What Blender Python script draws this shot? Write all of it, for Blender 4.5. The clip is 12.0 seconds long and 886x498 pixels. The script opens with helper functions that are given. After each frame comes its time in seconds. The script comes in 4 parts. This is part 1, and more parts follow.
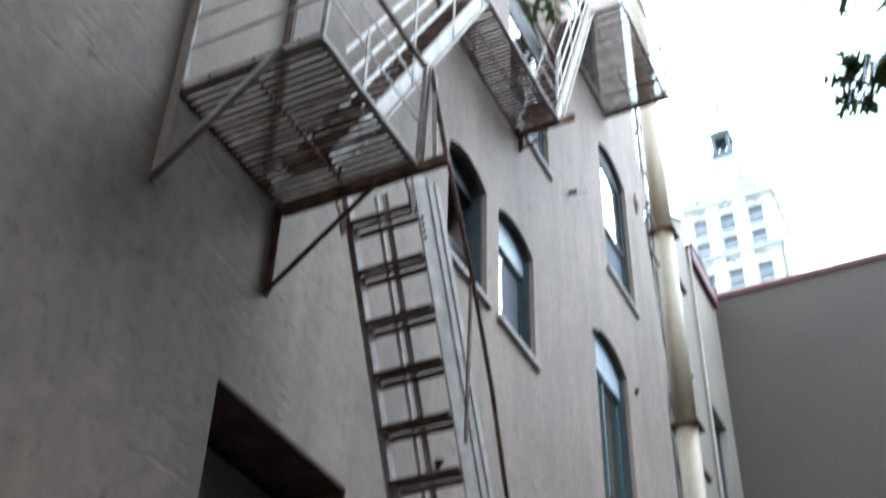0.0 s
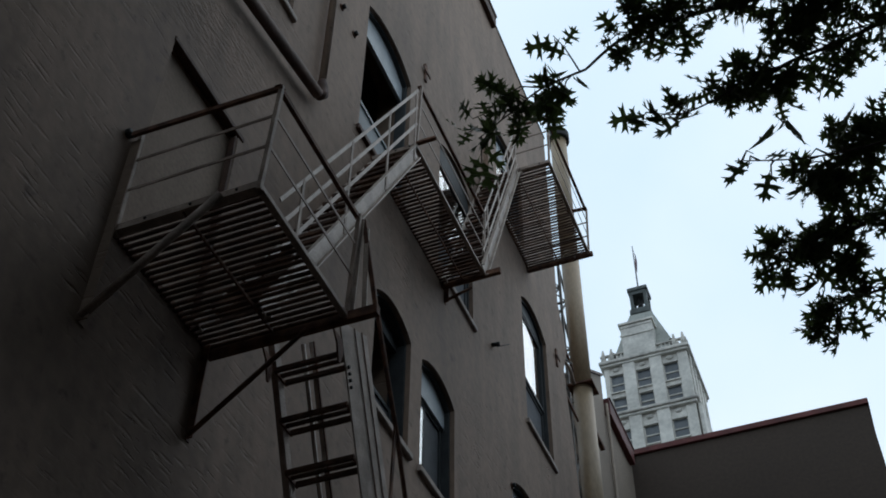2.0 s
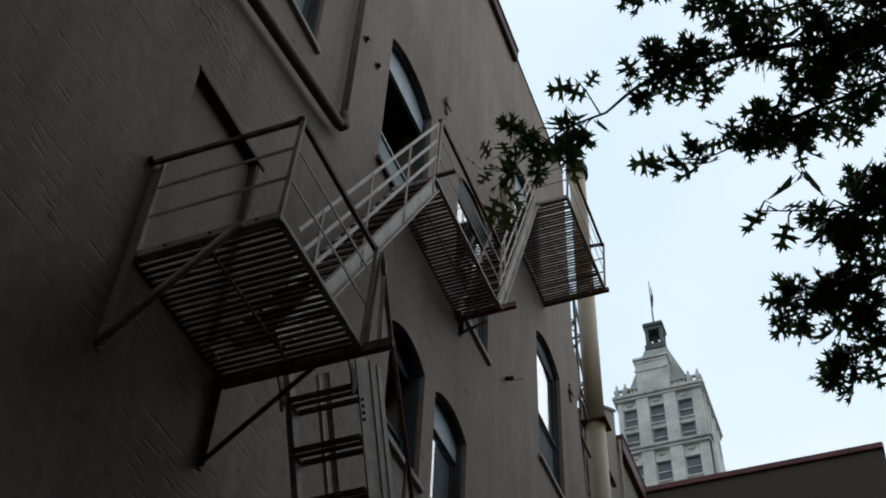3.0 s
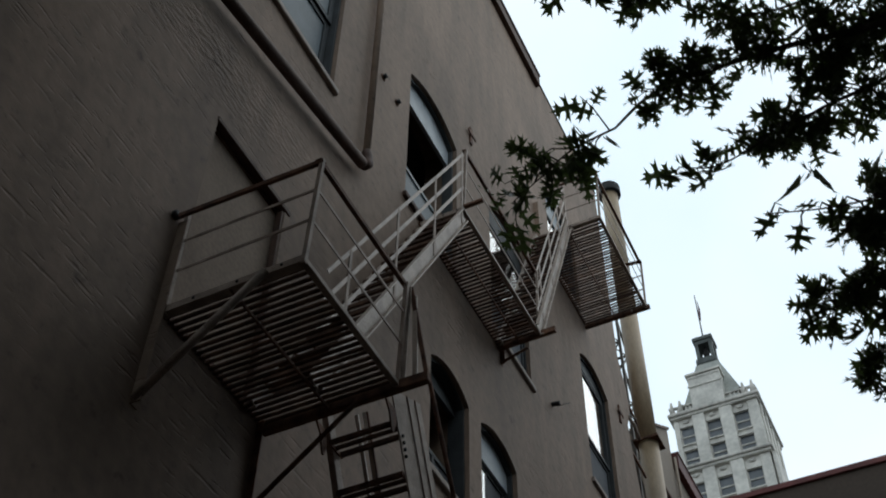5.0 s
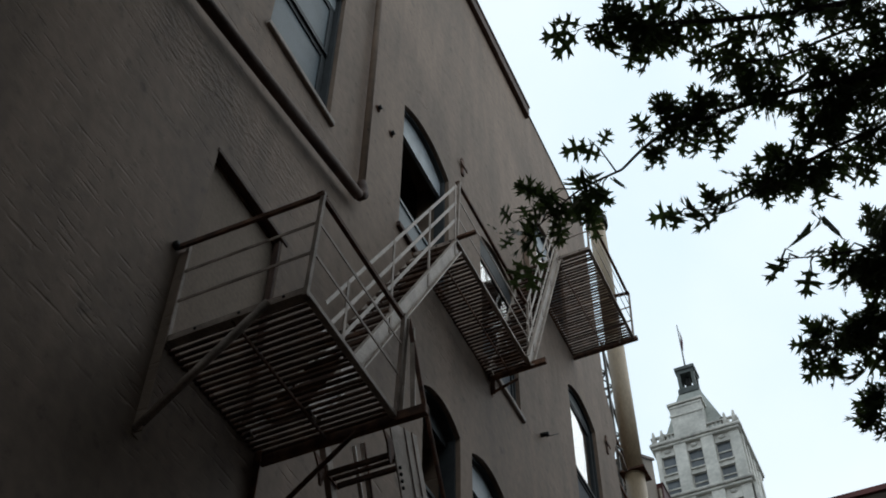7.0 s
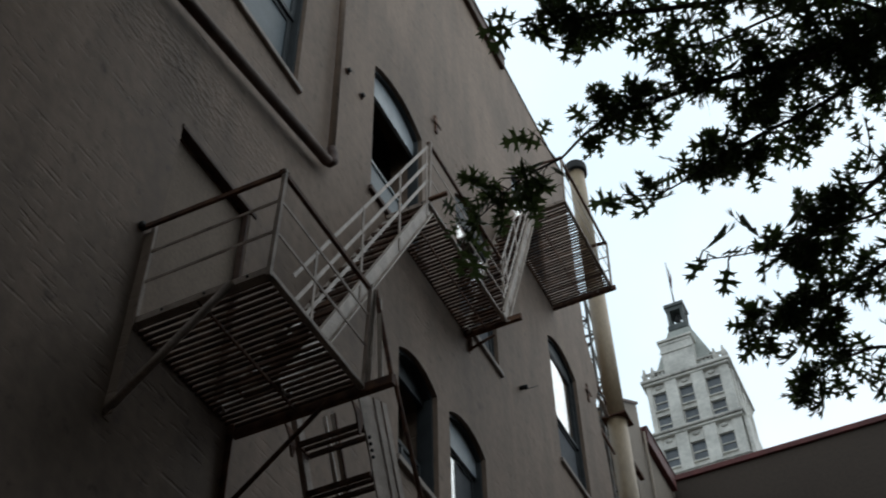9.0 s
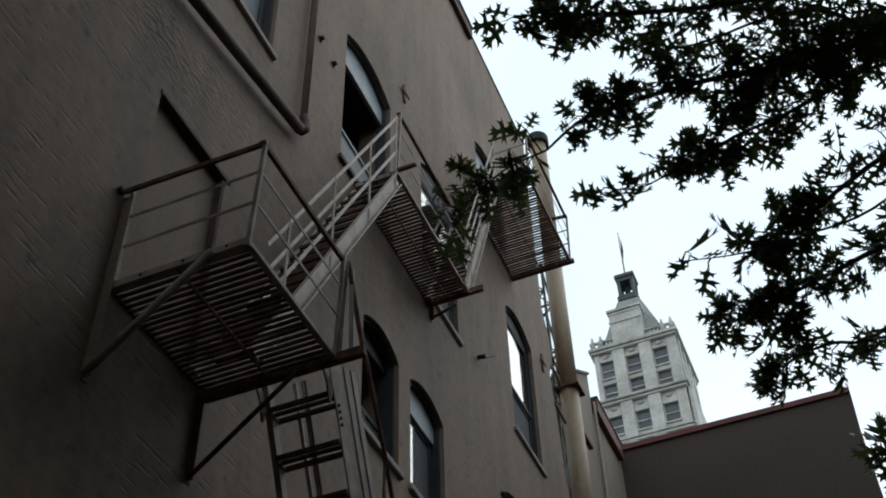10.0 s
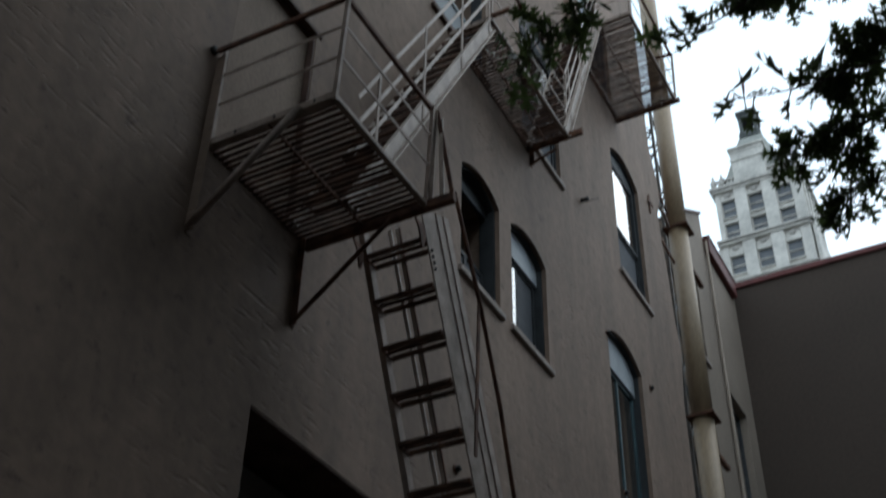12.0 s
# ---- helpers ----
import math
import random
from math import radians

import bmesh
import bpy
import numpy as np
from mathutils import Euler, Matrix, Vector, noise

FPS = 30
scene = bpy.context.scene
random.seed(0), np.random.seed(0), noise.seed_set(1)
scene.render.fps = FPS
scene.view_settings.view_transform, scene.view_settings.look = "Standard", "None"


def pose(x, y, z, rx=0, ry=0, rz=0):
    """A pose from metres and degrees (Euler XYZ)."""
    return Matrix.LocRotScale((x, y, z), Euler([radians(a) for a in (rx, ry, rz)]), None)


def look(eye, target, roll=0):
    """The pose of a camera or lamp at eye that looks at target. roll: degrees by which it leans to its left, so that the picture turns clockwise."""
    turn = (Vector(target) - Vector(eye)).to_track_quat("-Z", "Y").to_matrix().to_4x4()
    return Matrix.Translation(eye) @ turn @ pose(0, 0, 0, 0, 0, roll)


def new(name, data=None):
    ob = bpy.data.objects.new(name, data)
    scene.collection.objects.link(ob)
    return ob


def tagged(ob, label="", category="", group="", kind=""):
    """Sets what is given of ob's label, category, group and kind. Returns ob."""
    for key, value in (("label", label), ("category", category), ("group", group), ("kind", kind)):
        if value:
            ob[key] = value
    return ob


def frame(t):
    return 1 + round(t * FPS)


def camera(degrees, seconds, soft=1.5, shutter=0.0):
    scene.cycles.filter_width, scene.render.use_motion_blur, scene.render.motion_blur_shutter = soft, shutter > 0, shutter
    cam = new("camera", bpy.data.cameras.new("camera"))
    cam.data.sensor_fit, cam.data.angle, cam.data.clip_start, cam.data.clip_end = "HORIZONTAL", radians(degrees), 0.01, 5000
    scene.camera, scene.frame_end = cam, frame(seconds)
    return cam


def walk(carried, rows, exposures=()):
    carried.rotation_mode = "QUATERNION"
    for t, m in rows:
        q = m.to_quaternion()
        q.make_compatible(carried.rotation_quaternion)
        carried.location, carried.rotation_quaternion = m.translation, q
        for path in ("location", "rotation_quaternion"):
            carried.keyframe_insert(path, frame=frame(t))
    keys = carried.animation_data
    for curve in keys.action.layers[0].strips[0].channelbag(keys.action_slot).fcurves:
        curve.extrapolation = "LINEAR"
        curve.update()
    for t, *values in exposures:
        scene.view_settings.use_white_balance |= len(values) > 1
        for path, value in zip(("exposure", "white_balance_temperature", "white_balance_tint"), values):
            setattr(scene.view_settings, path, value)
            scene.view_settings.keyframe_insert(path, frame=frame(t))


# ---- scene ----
from mathutils.geometry import tessellate_polygon

random.seed(5)

# ---------------------------------------------------------------- camera
cam = camera(40.99, 12.0, soft=1.8, shutter=0.45)
# seconds, x, y, z, yaw, pitch, roll
PATH = [
    (0.0, 3.533, 0.563, 1.798, 27.19, 38.93, 1.72),
    (0.2, 3.562, 0.537, 1.801, 26.72, 42.17, 2.34),
    (0.4, 3.575, 0.520, 1.812, 26.64, 43.93, 2.78),
    (0.5, 3.571, 0.515, 1.819, 26.33, 44.78, 2.73),
    (0.7, 3.607, 0.473, 1.773, 25.57, 46.81, 1.09),
    (1.0, 3.651, 0.404, 1.700, 25.01, 47.39, 1.21),
    (1.5, 3.630, 0.414, 1.710, 21.90, 46.53, 1.04),
    (2.0, 3.524, 0.465, 1.773, 22.18, 46.03, 0.68),
    (2.5, 3.541, 0.403, 1.726, 22.09, 46.51, 2.46),
    (3.0, 3.535, 0.424, 1.774, 23.40, 47.43, 3.10),
    (3.2, 3.577, 0.411, 1.750, 23.68, 47.82, 2.31),
    (4.8, 3.627, 0.473, 1.786, 26.31, 48.38, 0.23),
    (5.0, 3.606, 0.482, 1.792, 26.48, 48.92, 0.76),
    (5.5, 3.592, 0.474, 1.810, 26.86, 49.52, 1.83),
    (6.0, 3.601, 0.437, 1.763, 24.36, 49.31, 0.64),
    (6.5, 3.521, 0.434, 1.793, 24.05, 50.26, -1.19),
    (7.0, 3.550, 0.365, 1.757, 25.22, 50.23, 0.42),
    (7.2, 3.550, 0.373, 1.742, 24.00, 49.28, -0.61),
    (8.8, 3.801, 0.269, 1.767, 25.72, 47.66, -0.78),
    (9.0, 3.797, 0.245, 1.796, 24.52, 47.44, -1.74),
    (9.5, 3.790, 0.143, 1.738, 21.02, 47.04, -3.56),
    (10.0, 3.752, 0.017, 1.727, 21.29, 45.54, -1.95),
    (10.5, 3.801, -0.025, 1.706, 23.91, 45.91, -1.87),
    (11.0, 3.888, 0.018, 1.715, 25.94, 44.51, 0.34),
    (11.5, 3.971, -0.002, 1.667, 28.00, 42.54, 1.08),
    (12.0, 3.996, -0.021, 1.604, 29.06, 38.13, 1.31),
]
# seconds, stops, kelvin, tint
EXPOSURES = [(0.0, 2.42, 5600, 8), (0.5, 1.65, 5650, 8), (1.0, 0.85, 5700, 8), (1.5, -0.12, 5650, 8), (2.0, -0.4, 6050, 10), (3.2, -0.4, 6250, 10), (5.0, -0.25, 6450, 10),
             (7.0, -0.3, 6450, 10), (9.0, -0.2, 6450, 10), (11.0, -0.12, 6350, 10), (12.0, 0.12, 6100, 10)]
walk(cam, [(t, pose(x, y, z, 90 + pitch, 0, yaw) @ pose(0, 0, 0, 0, 0, roll)) for t, x, y, z, yaw, pitch, roll in PATH], EXPOSURES)

# ---------------------------------------------------------------- sky and sun: a thin white overcast
SUN_ELEVATION, SUN_ROTATION = radians(55), radians(20)
world = bpy.data.worlds.new("sky")
scene.world = world
world.use_nodes = True
wn, wl = world.node_tree.nodes, world.node_tree.links
wn.clear()
w_out = wn.new("ShaderNodeOutputWorld")
w_bg = wn.new("ShaderNodeBackground")
w_sky = wn.new("ShaderNodeTexSky")
w_sky.sky_type = "NISHITA"
w_sky.sun_disc = False
w_sky.sun_elevation, w_sky.sun_rotation = SUN_ELEVATION, SUN_ROTATION
w_co = wn.new("ShaderNodeTexCoord")
w_noise = wn.new("ShaderNodeTexNoise")
w_noise.inputs["Scale"].default_value = 2.6
w_noise.inputs["Detail"].default_value = 5
w_ramp = wn.new("ShaderNodeValToRGB")
w_ramp.color_ramp.elements[0].position, w_ramp.color_ramp.elements[0].color = 0.30, (8.8, 10.9, 12.2, 1)
w_ramp.color_ramp.elements[1].position, w_ramp.color_ramp.elements[1].color = 0.70, (11.4, 12.6, 13.4, 1)
w_mix = wn.new("ShaderNodeMix")
w_mix.data_type = "RGBA"
w_mix.inputs["Factor"].default_value = 0.92
wl.new(w_co.outputs["Generated"], w_noise.inputs["Vector"])
wl.new(w_noise.outputs["Fac"], w_ramp.inputs["Fac"])
wl.new(w_sky.outputs["Color"], w_mix.inputs["A"])
wl.new(w_ramp.outputs["Color"], w_mix.inputs["B"])
wl.new(w_mix.outputs["Result"], w_bg.inputs["Color"])
w_bg.inputs["Strength"].default_value = 0.108
wl.new(w_bg.outputs["Background"], w_out.inputs["Surface"])

sun = new("sun", bpy.data.lights.new("sun", "SUN"))
sun.data.energy, sun.data.angle, sun.data.color = 0.5, radians(40), (1.0, 0.96, 0.9)
sun.matrix_world = look((60 * math.sin(SUN_ROTATION), 60 * math.cos(SUN_ROTATION), 80), (0, 0, 0))


# ---------------------------------------------------------------- materials
def material(name, color, rough=0.8, metal=0.0, vary=0.25, scale=4.0, fine=60.0, bump=0.3, tint=None, stretch=(1, 1, 1), random_by=0.0, ior=1.45):
    """A surface with variation at two scales, in metres, and a fine relief."""
    m = bpy.data.materials.new(name)
    m.use_nodes = True
    n, l = m.node_tree.nodes, m.node_tree.links
    p = n["Principled BSDF"]
    p.inputs["Roughness"].default_value, p.inputs["Metallic"].default_value = rough, metal
    p.inputs["IOR"].default_value = ior
    geo = n.new("ShaderNodeNewGeometry")
    mp = n.new("ShaderNodeMapping")
    mp.inputs["Scale"].default_value = stretch
    l.new(geo.outputs["Position"], mp.inputs["Vector"])
    big, small = n.new("ShaderNodeTexNoise"), n.new("ShaderNodeTexNoise")
    big.inputs["Scale"].default_value, big.inputs["Detail"].default_value = scale, 6
    small.inputs["Scale"].default_value, small.inputs["Detail"].default_value = fine, 3
    for t in (big, small):
        l.new(mp.outputs["Vector"], t.inputs["Vector"])
    ramp = n.new("ShaderNodeValToRGB")
    lo = [c * (1 - vary) for c in color]
    hi = list(tint) if tint else [min(1, c * (1 + vary)) for c in color]
    ramp.color_ramp.elements[0].position, ramp.color_ramp.elements[0].color = 0.34, (*lo, 1)
    ramp.color_ramp.elements[1].position, ramp.color_ramp.elements[1].color = 0.68, (*hi, 1)
    mid = ramp.color_ramp.elements.new(0.5)
    mid.color = (*color, 1)
    l.new(big.outputs["Fac"], ramp.inputs["Fac"])
    mul = n.new("ShaderNodeMix")
    mul.data_type, mul.blend_type = "RGBA", "MULTIPLY"
    mul.inputs["Factor"].default_value = 0.5
    grain = n.new("ShaderNodeValToRGB")
    grain.color_ramp.elements[0].position, grain.color_ramp.elements[0].color = 0.3, (0.62, 0.62, 0.62, 1)
    grain.color_ramp.elements[1].position, grain.color_ramp.elements[1].color = 0.65, (1, 1, 1, 1)
    l.new(small.outputs["Fac"], grain.inputs["Fac"])
    l.new(ramp.outputs["Color"], mul.inputs["A"])
    l.new(grain.outputs["Color"], mul.inputs["B"])
    last = mul.outputs["Result"]
    if random_by:
        info, hsv, rng = n.new("ShaderNodeObjectInfo"), n.new("ShaderNodeHueSaturation"), n.new("ShaderNodeMapRange")
        rng.inputs["To Min"].default_value, rng.inputs["To Max"].default_value = 1 - random_by, 1 + random_by
        l.new(info.outputs["Random"], rng.inputs["Value"])
        l.new(rng.outputs["Result"], hsv.inputs["Value"])
        l.new(last, hsv.inputs["Color"])
        last = hsv.outputs["Color"]
    l.new(last, p.inputs["Base Color"])
    b = n.new("ShaderNodeBump")
    b.inputs["Strength"].default_value, b.inputs["Distance"].default_value = bump, 0.01
    l.new(small.outputs["Fac"], b.inputs["Height"])
    l.new(b.outputs["Normal"], p.inputs["Normal"])
    return m


# centre along the wall and up, tilt, half lengths of the blistered paint
PATCH = ((4.1, 9.35, 0.0), 8.0, (1.7, 0.5, 1.0))


def painted_brick(name, color, vary=0.17):
    """Brick wall under many coats of thick paint: the courses show only as soft ridges, with runs and patches."""
    m = material(name, color, 0.78, vary=vary, scale=0.55, fine=9.0, bump=0.0)
    n, l = m.node_tree.nodes, m.node_tree.links
    p = n["Principled BSDF"]
    geo = n.new("ShaderNodeNewGeometry")
    sep, com = n.new("ShaderNodeSeparateXYZ"), n.new("ShaderNodeCombineXYZ")
    l.new(geo.outputs["Position"], sep.inputs["Vector"])
    add = n.new("ShaderNodeMath")
    l.new(sep.outputs["X"], add.inputs[0])
    l.new(sep.outputs["Y"], add.inputs[1])
    l.new(add.outputs["Value"], com.inputs["X"])
    l.new(sep.outputs["Z"], com.inputs["Y"])
    warp = n.new("ShaderNodeTexNoise")
    warp.inputs["Scale"].default_value, warp.inputs["Detail"].default_value = 3.0, 3
    l.new(com.outputs["Vector"], warp.inputs["Vector"])
    vadd = n.new("ShaderNodeVectorMath")
    vadd.operation = "MULTIPLY_ADD"
    vadd.inputs[1].default_value = (0.05, 0.05, 0.0)
    l.new(warp.outputs["Color"], vadd.inputs[0])
    l.new(com.outputs["Vector"], vadd.inputs[2])
    brick = n.new("ShaderNodeTexBrick")
    brick.inputs["Scale"].default_value = 1.0
    brick.inputs["Brick Width"].default_value, brick.inputs["Row Height"].default_value = 3.0, 0.075
    brick.inputs["Mortar Size"].default_value, brick.inputs["Mortar Smooth"].default_value = 0.020, 1.0
    l.new(vadd.outputs["Vector"], brick.inputs["Vector"])
    # where the paint has filled the joints
    fill = n.new("ShaderNodeTexNoise")
    fill.inputs["Scale"].default_value, fill.inputs["Detail"].default_value = 0.7, 4
    l.new(com.outputs["Vector"], fill.inputs["Vector"])
    keep = n.new("ShaderNodeMapRange")
    keep.inputs["From Min"].default_value, keep.inputs["From Max"].default_value = 0.40, 0.62
    l.new(fill.outputs["Fac"], keep.inputs["Value"])
    # a long patch where the old paint has blistered
    place, blister, either = n.new("ShaderNodeMapping"), n.new("ShaderNodeTexGradient"), n.new("ShaderNodeMath")
    place.vector_type = "TEXTURE"
    place.inputs["Location"].default_value = PATCH[0]
    place.inputs["Rotation"].default_value = (0, 0, radians(PATCH[1]))
    place.inputs["Scale"].default_value = PATCH[2]
    blister.gradient_type = "SPHERICAL"
    either.operation, either.use_clamp = "MULTIPLY_ADD", True
    either.inputs[1].default_value = 2.0
    l.new(com.outputs["Vector"], place.inputs["Vector"])
    l.new(place.outputs["Vector"], blister.inputs["Vector"])
    l.new(blister.outputs["Fac"], either.inputs[0])
    l.new(keep.outputs["Result"], either.inputs[2])
    joint = n.new("ShaderNodeMath")
    joint.operation = "MULTIPLY"
    # the joints show as broken dashes
    dash_map, dash, dash_on, dashed = n.new("ShaderNodeMapping"), n.new("ShaderNodeTexNoise"), n.new("ShaderNodeMapRange"), n.new("ShaderNodeMath")
    dash_map.inputs["Scale"].default_value = (4.5, 13.0, 1.0)
    dash.inputs["Scale"].default_value, dash.inputs["Detail"].default_value = 1.0, 2
    dash_on.inputs["From Min"].default_value, dash_on.inputs["From Max"].default_value = 0.55, 0.70
    dashed.operation = "MULTIPLY"
    l.new(com.outputs["Vector"], dash_map.inputs["Vector"])
    l.new(dash_map.outputs["Vector"], dash.inputs["Vector"])
    l.new(dash.outputs["Fac"], dash_on.inputs["Value"])
    l.new(brick.outputs["Fac"], dashed.inputs[0])
    l.new(dash_on.outputs["Result"], dashed.inputs[1])
    l.new(dashed.outputs["Value"], joint.inputs[0])
    l.new(either.outputs["Value"], joint.inputs[1])
    # drawn-out ridges of thick paint along the courses
    st = n.new("ShaderNodeMapping")
    st.inputs["Scale"].default_value = (4.0, 26.0, 1.0)
    l.new(com.outputs["Vector"], st.inputs["Vector"])
    ridge = n.new("ShaderNodeTexNoise")
    ridge.inputs["Scale"].default_value, ridge.inputs["Detail"].default_value = 1.0, 5
    l.new(st.outputs["Vector"], ridge.inputs["Vector"])
    ridge2 = n.new("ShaderNodeMath")
    ridge2.operation = "MULTIPLY"
    groove = n.new("ShaderNodeMapRange")
    groove.inputs["From Min"].default_value, groove.inputs["From Max"].default_value = 0.30, 0.42
    groove.inputs["To Min"].default_value, groove.inputs["To Max"].default_value = -0.75, 0.0
    l.new(ridge.outputs["Fac"], groove.inputs["Value"])
    patch, pick, part_of = n.new("ShaderNodeTexNoise"), n.new("ShaderNodeMapRange"), n.new("ShaderNodeMath")
    patch.inputs["Scale"].default_value, patch.inputs["Detail"].default_value = 2.4, 3
    pick.inputs["From Min"].default_value, pick.inputs["From Max"].default_value = 0.47, 0.62
    part_of.operation = "MULTIPLY"
    l.new(com.outputs["Vector"], patch.inputs["Vector"])
    l.new(patch.outputs["Fac"], pick.inputs["Value"])
    l.new(groove.outputs["Result"], part_of.inputs[0])
    l.new(pick.outputs["Result"], part_of.inputs[1])
    l.new(part_of.outputs["Value"], ridge2.inputs[0])
    l.new(either.outputs["Value"], ridge2.inputs[1])
    lumps = n.new("ShaderNodeTexNoise")
    lumps.inputs["Scale"].default_value, lumps.inputs["Detail"].default_value = 9.0, 5
    l.new(com.outputs["Vector"], lumps.inputs["Vector"])
    h1, h2 = n.new("ShaderNodeMath"), n.new("ShaderNodeMath")
    h1.operation, h2.operation = "MULTIPLY_ADD", "MULTIPLY_ADD"
    h1.inputs[1].default_value = -0.36
    l.new(joint.outputs["Value"], h1.inputs[0])
    l.new(ridge2.outputs["Value"], h1.inputs[2])
    h2.inputs[1].default_value = 0.20
    l.new(lumps.outputs["Fac"], h2.inputs[0])
    l.new(h1.outputs["Value"], h2.inputs[2])
    flakes, flake_map, inside, h3 = n.new("ShaderNodeTexNoise"), n.new("ShaderNodeMapping"), n.new("ShaderNodeMath"), n.new("ShaderNodeMath")
    flake_map.inputs["Scale"].default_value = (11.0, 24.0, 1.0)
    flakes.inputs["Scale"].default_value, flakes.inputs["Detail"].default_value = 1.0, 4
    inside.operation, h3.operation = "MULTIPLY", "MULTIPLY_ADD"
    h3.inputs[1].default_value = 2.6
    l.new(com.outputs["Vector"], flake_map.inputs["Vector"])
    l.new(flake_map.outputs["Vector"], flakes.inputs["Vector"])
    l.new(flakes.outputs["Fac"], inside.inputs[0])
    l.new(blister.outputs["Fac"], inside.inputs[1])
    l.new(inside.outputs["Value"], h3.inputs[0])
    l.new(h2.outputs["Value"], h3.inputs[2])
    # small dark chips, and faint runs down the wall
    chips, chip_on, run_map, runs, run_on, tone, hsv = (n.new("ShaderNodeTexNoise"), n.new("ShaderNodeMapRange"), n.new("ShaderNodeMapping"), n.new("ShaderNodeTexNoise"),
                                                        n.new("ShaderNodeMapRange"), n.new("ShaderNodeMath"), n.new("ShaderNodeHueSaturation"))
    chips.inputs["Scale"].default_value, chips.inputs["Detail"].default_value, chips.inputs["Roughness"].default_value = 6.0, 6, 0.65
    chip_on.inputs["From Min"].default_value, chip_on.inputs["From Max"].default_value = 0.585, 0.70
    chip_on.inputs["To Min"].default_value, chip_on.inputs["To Max"].default_value = 1.0, 0.62
    run_map.inputs["Scale"].default_value = (3.2, 0.45, 1.0)
    runs.inputs["Scale"].default_value, runs.inputs["Detail"].default_value = 1.0, 5
    run_on.inputs["From Min"].default_value, run_on.inputs["From Max"].default_value = 0.3, 0.7
    run_on.inputs["To Min"].default_value, run_on.inputs["To Max"].default_value = 0.84, 1.14
    tone.operation = "MULTIPLY"
    l.new(com.outputs["Vector"], chips.inputs["Vector"])
    l.new(chips.outputs["Fac"], chip_on.inputs["Value"])
    l.new(com.outputs["Vector"], run_map.inputs["Vector"])
    l.new(run_map.outputs["Vector"], runs.inputs["Vector"])
    l.new(runs.outputs["Fac"], run_on.inputs["Value"])
    l.new(chip_on.outputs["Result"], tone.inputs[0])
    l.new(run_on.outputs["Result"], tone.inputs[1])
    l.new(p.inputs["Base Color"].links[0].from_socket, hsv.inputs["Color"])
    l.new(tone.outputs["Value"], hsv.inputs["Value"])
    l.new(hsv.outputs["Color"], p.inputs["Base Color"])
    b = n.new("ShaderNodeBump")
    b.inputs["Strength"].default_value, b.inputs["Distance"].default_value = 0.8, 0.018
    l.new(h3.outputs["Value"], b.inputs["Height"])
    l.new(b.outputs["Normal"], p.inputs["Normal"])
    return m


def glass_material(name, tint=(0.9, 0.96, 0.97), ior=1.75):
    m = bpy.data.materials.new(name)
    m.use_nodes = True
    n, l = m.node_tree.nodes, m.node_tree.links
    p = n["Principled BSDF"]
    p.inputs["Base Color"].default_value = (*tint, 1)
    p.inputs["Transmission Weight"].default_value = 1.0
    p.inputs["IOR"].default_value = ior
    no, rng = n.new("ShaderNodeTexNoise"), n.new("ShaderNodeMapRange")
    no.inputs["Scale"].default_value = 5
    rng.inputs["To Min"].default_value, rng.inputs["To Max"].default_value = 0.01, 0.07
    l.new(no.outputs["Fac"], rng.inputs["Value"])
    l.new(rng.outputs["Result"], p.inputs["Roughness"])
    return m


M_WALL = painted_brick("painted_brick_taupe", (0.232, 0.160, 0.114))
M_PANEL = material("infill_plaster", (0.30, 0.225, 0.170), 0.85, vary=0.1, scale=2, fine=30, bump=0.25)
M_GREY = material("shade_darkened_taupe_stucco", (0.061, 0.044, 0.033), 0.9, vary=0.08, scale=0.5, fine=14, bump=0.2)
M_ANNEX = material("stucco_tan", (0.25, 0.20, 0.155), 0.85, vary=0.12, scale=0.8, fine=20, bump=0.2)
M_IRON = material("rusty_brown_iron", (0.115, 0.050, 0.029), 0.82, 0.0, vary=0.5, scale=9, fine=120, bump=0.5, tint=(0.20, 0.095, 0.05))
M_SLAT = material("rusty_grating", (0.085, 0.045, 0.030), 0.85, 0.0, vary=0.35, scale=7, fine=90, bump=0.5, tint=(0.16, 0.085, 0.052), random_by=0.25)
M_PAINT = material("peeling_taupe_paint_on_iron", (0.34, 0.265, 0.215), 0.65, vary=0.28, scale=7, fine=70, bump=0.4)
M_STRING = material("off_white_paint_on_steel", (0.42, 0.345, 0.285), 0.55, vary=0.2, scale=5, fine=50, bump=0.35)
M_WHITE = material("old_white_paint", (0.62, 0.56, 0.50), 0.6, vary=0.2, scale=9, fine=80, bump=0.3)
M_SILL = material("painted_stone_sill", (0.36, 0.295, 0.255), 0.75, vary=0.15, scale=6, fine=50, bump=0.35)
M_LINTEL = material("rust_brown_lintel", (0.090, 0.048, 0.034), 0.75, 0.1, vary=0.35, scale=5, fine=60, bump=0.4, tint=(0.12, 0.072, 0.052))
M_DOORGREY = material("grey_metal_door", (0.20, 0.185, 0.175), 0.6, vary=0.12, scale=1.5, fine=25, bump=0.2)
M_FRAME = material("dark_window_paint", (0.034, 0.038, 0.040), 0.65, vary=0.25, scale=6, fine=60, bump=0.25)
M_HEAD = material("pale_blue_grey_window_paint", (0.34, 0.375, 0.395), 0.5, vary=0.15, scale=5, fine=60, bump=0.25)
M_SASH = material("teal_grey_sash_paint", (0.060, 0.105, 0.115), 0.5, vary=0.2, scale=5, fine=60, bump=0.25)
M_SCREEN = material("grey_insect_screen", (0.10, 0.105, 0.115), 0.8, vary=0.12, scale=8, fine=160, bump=0.3)
M_GLASS = glass_material("window_glass")
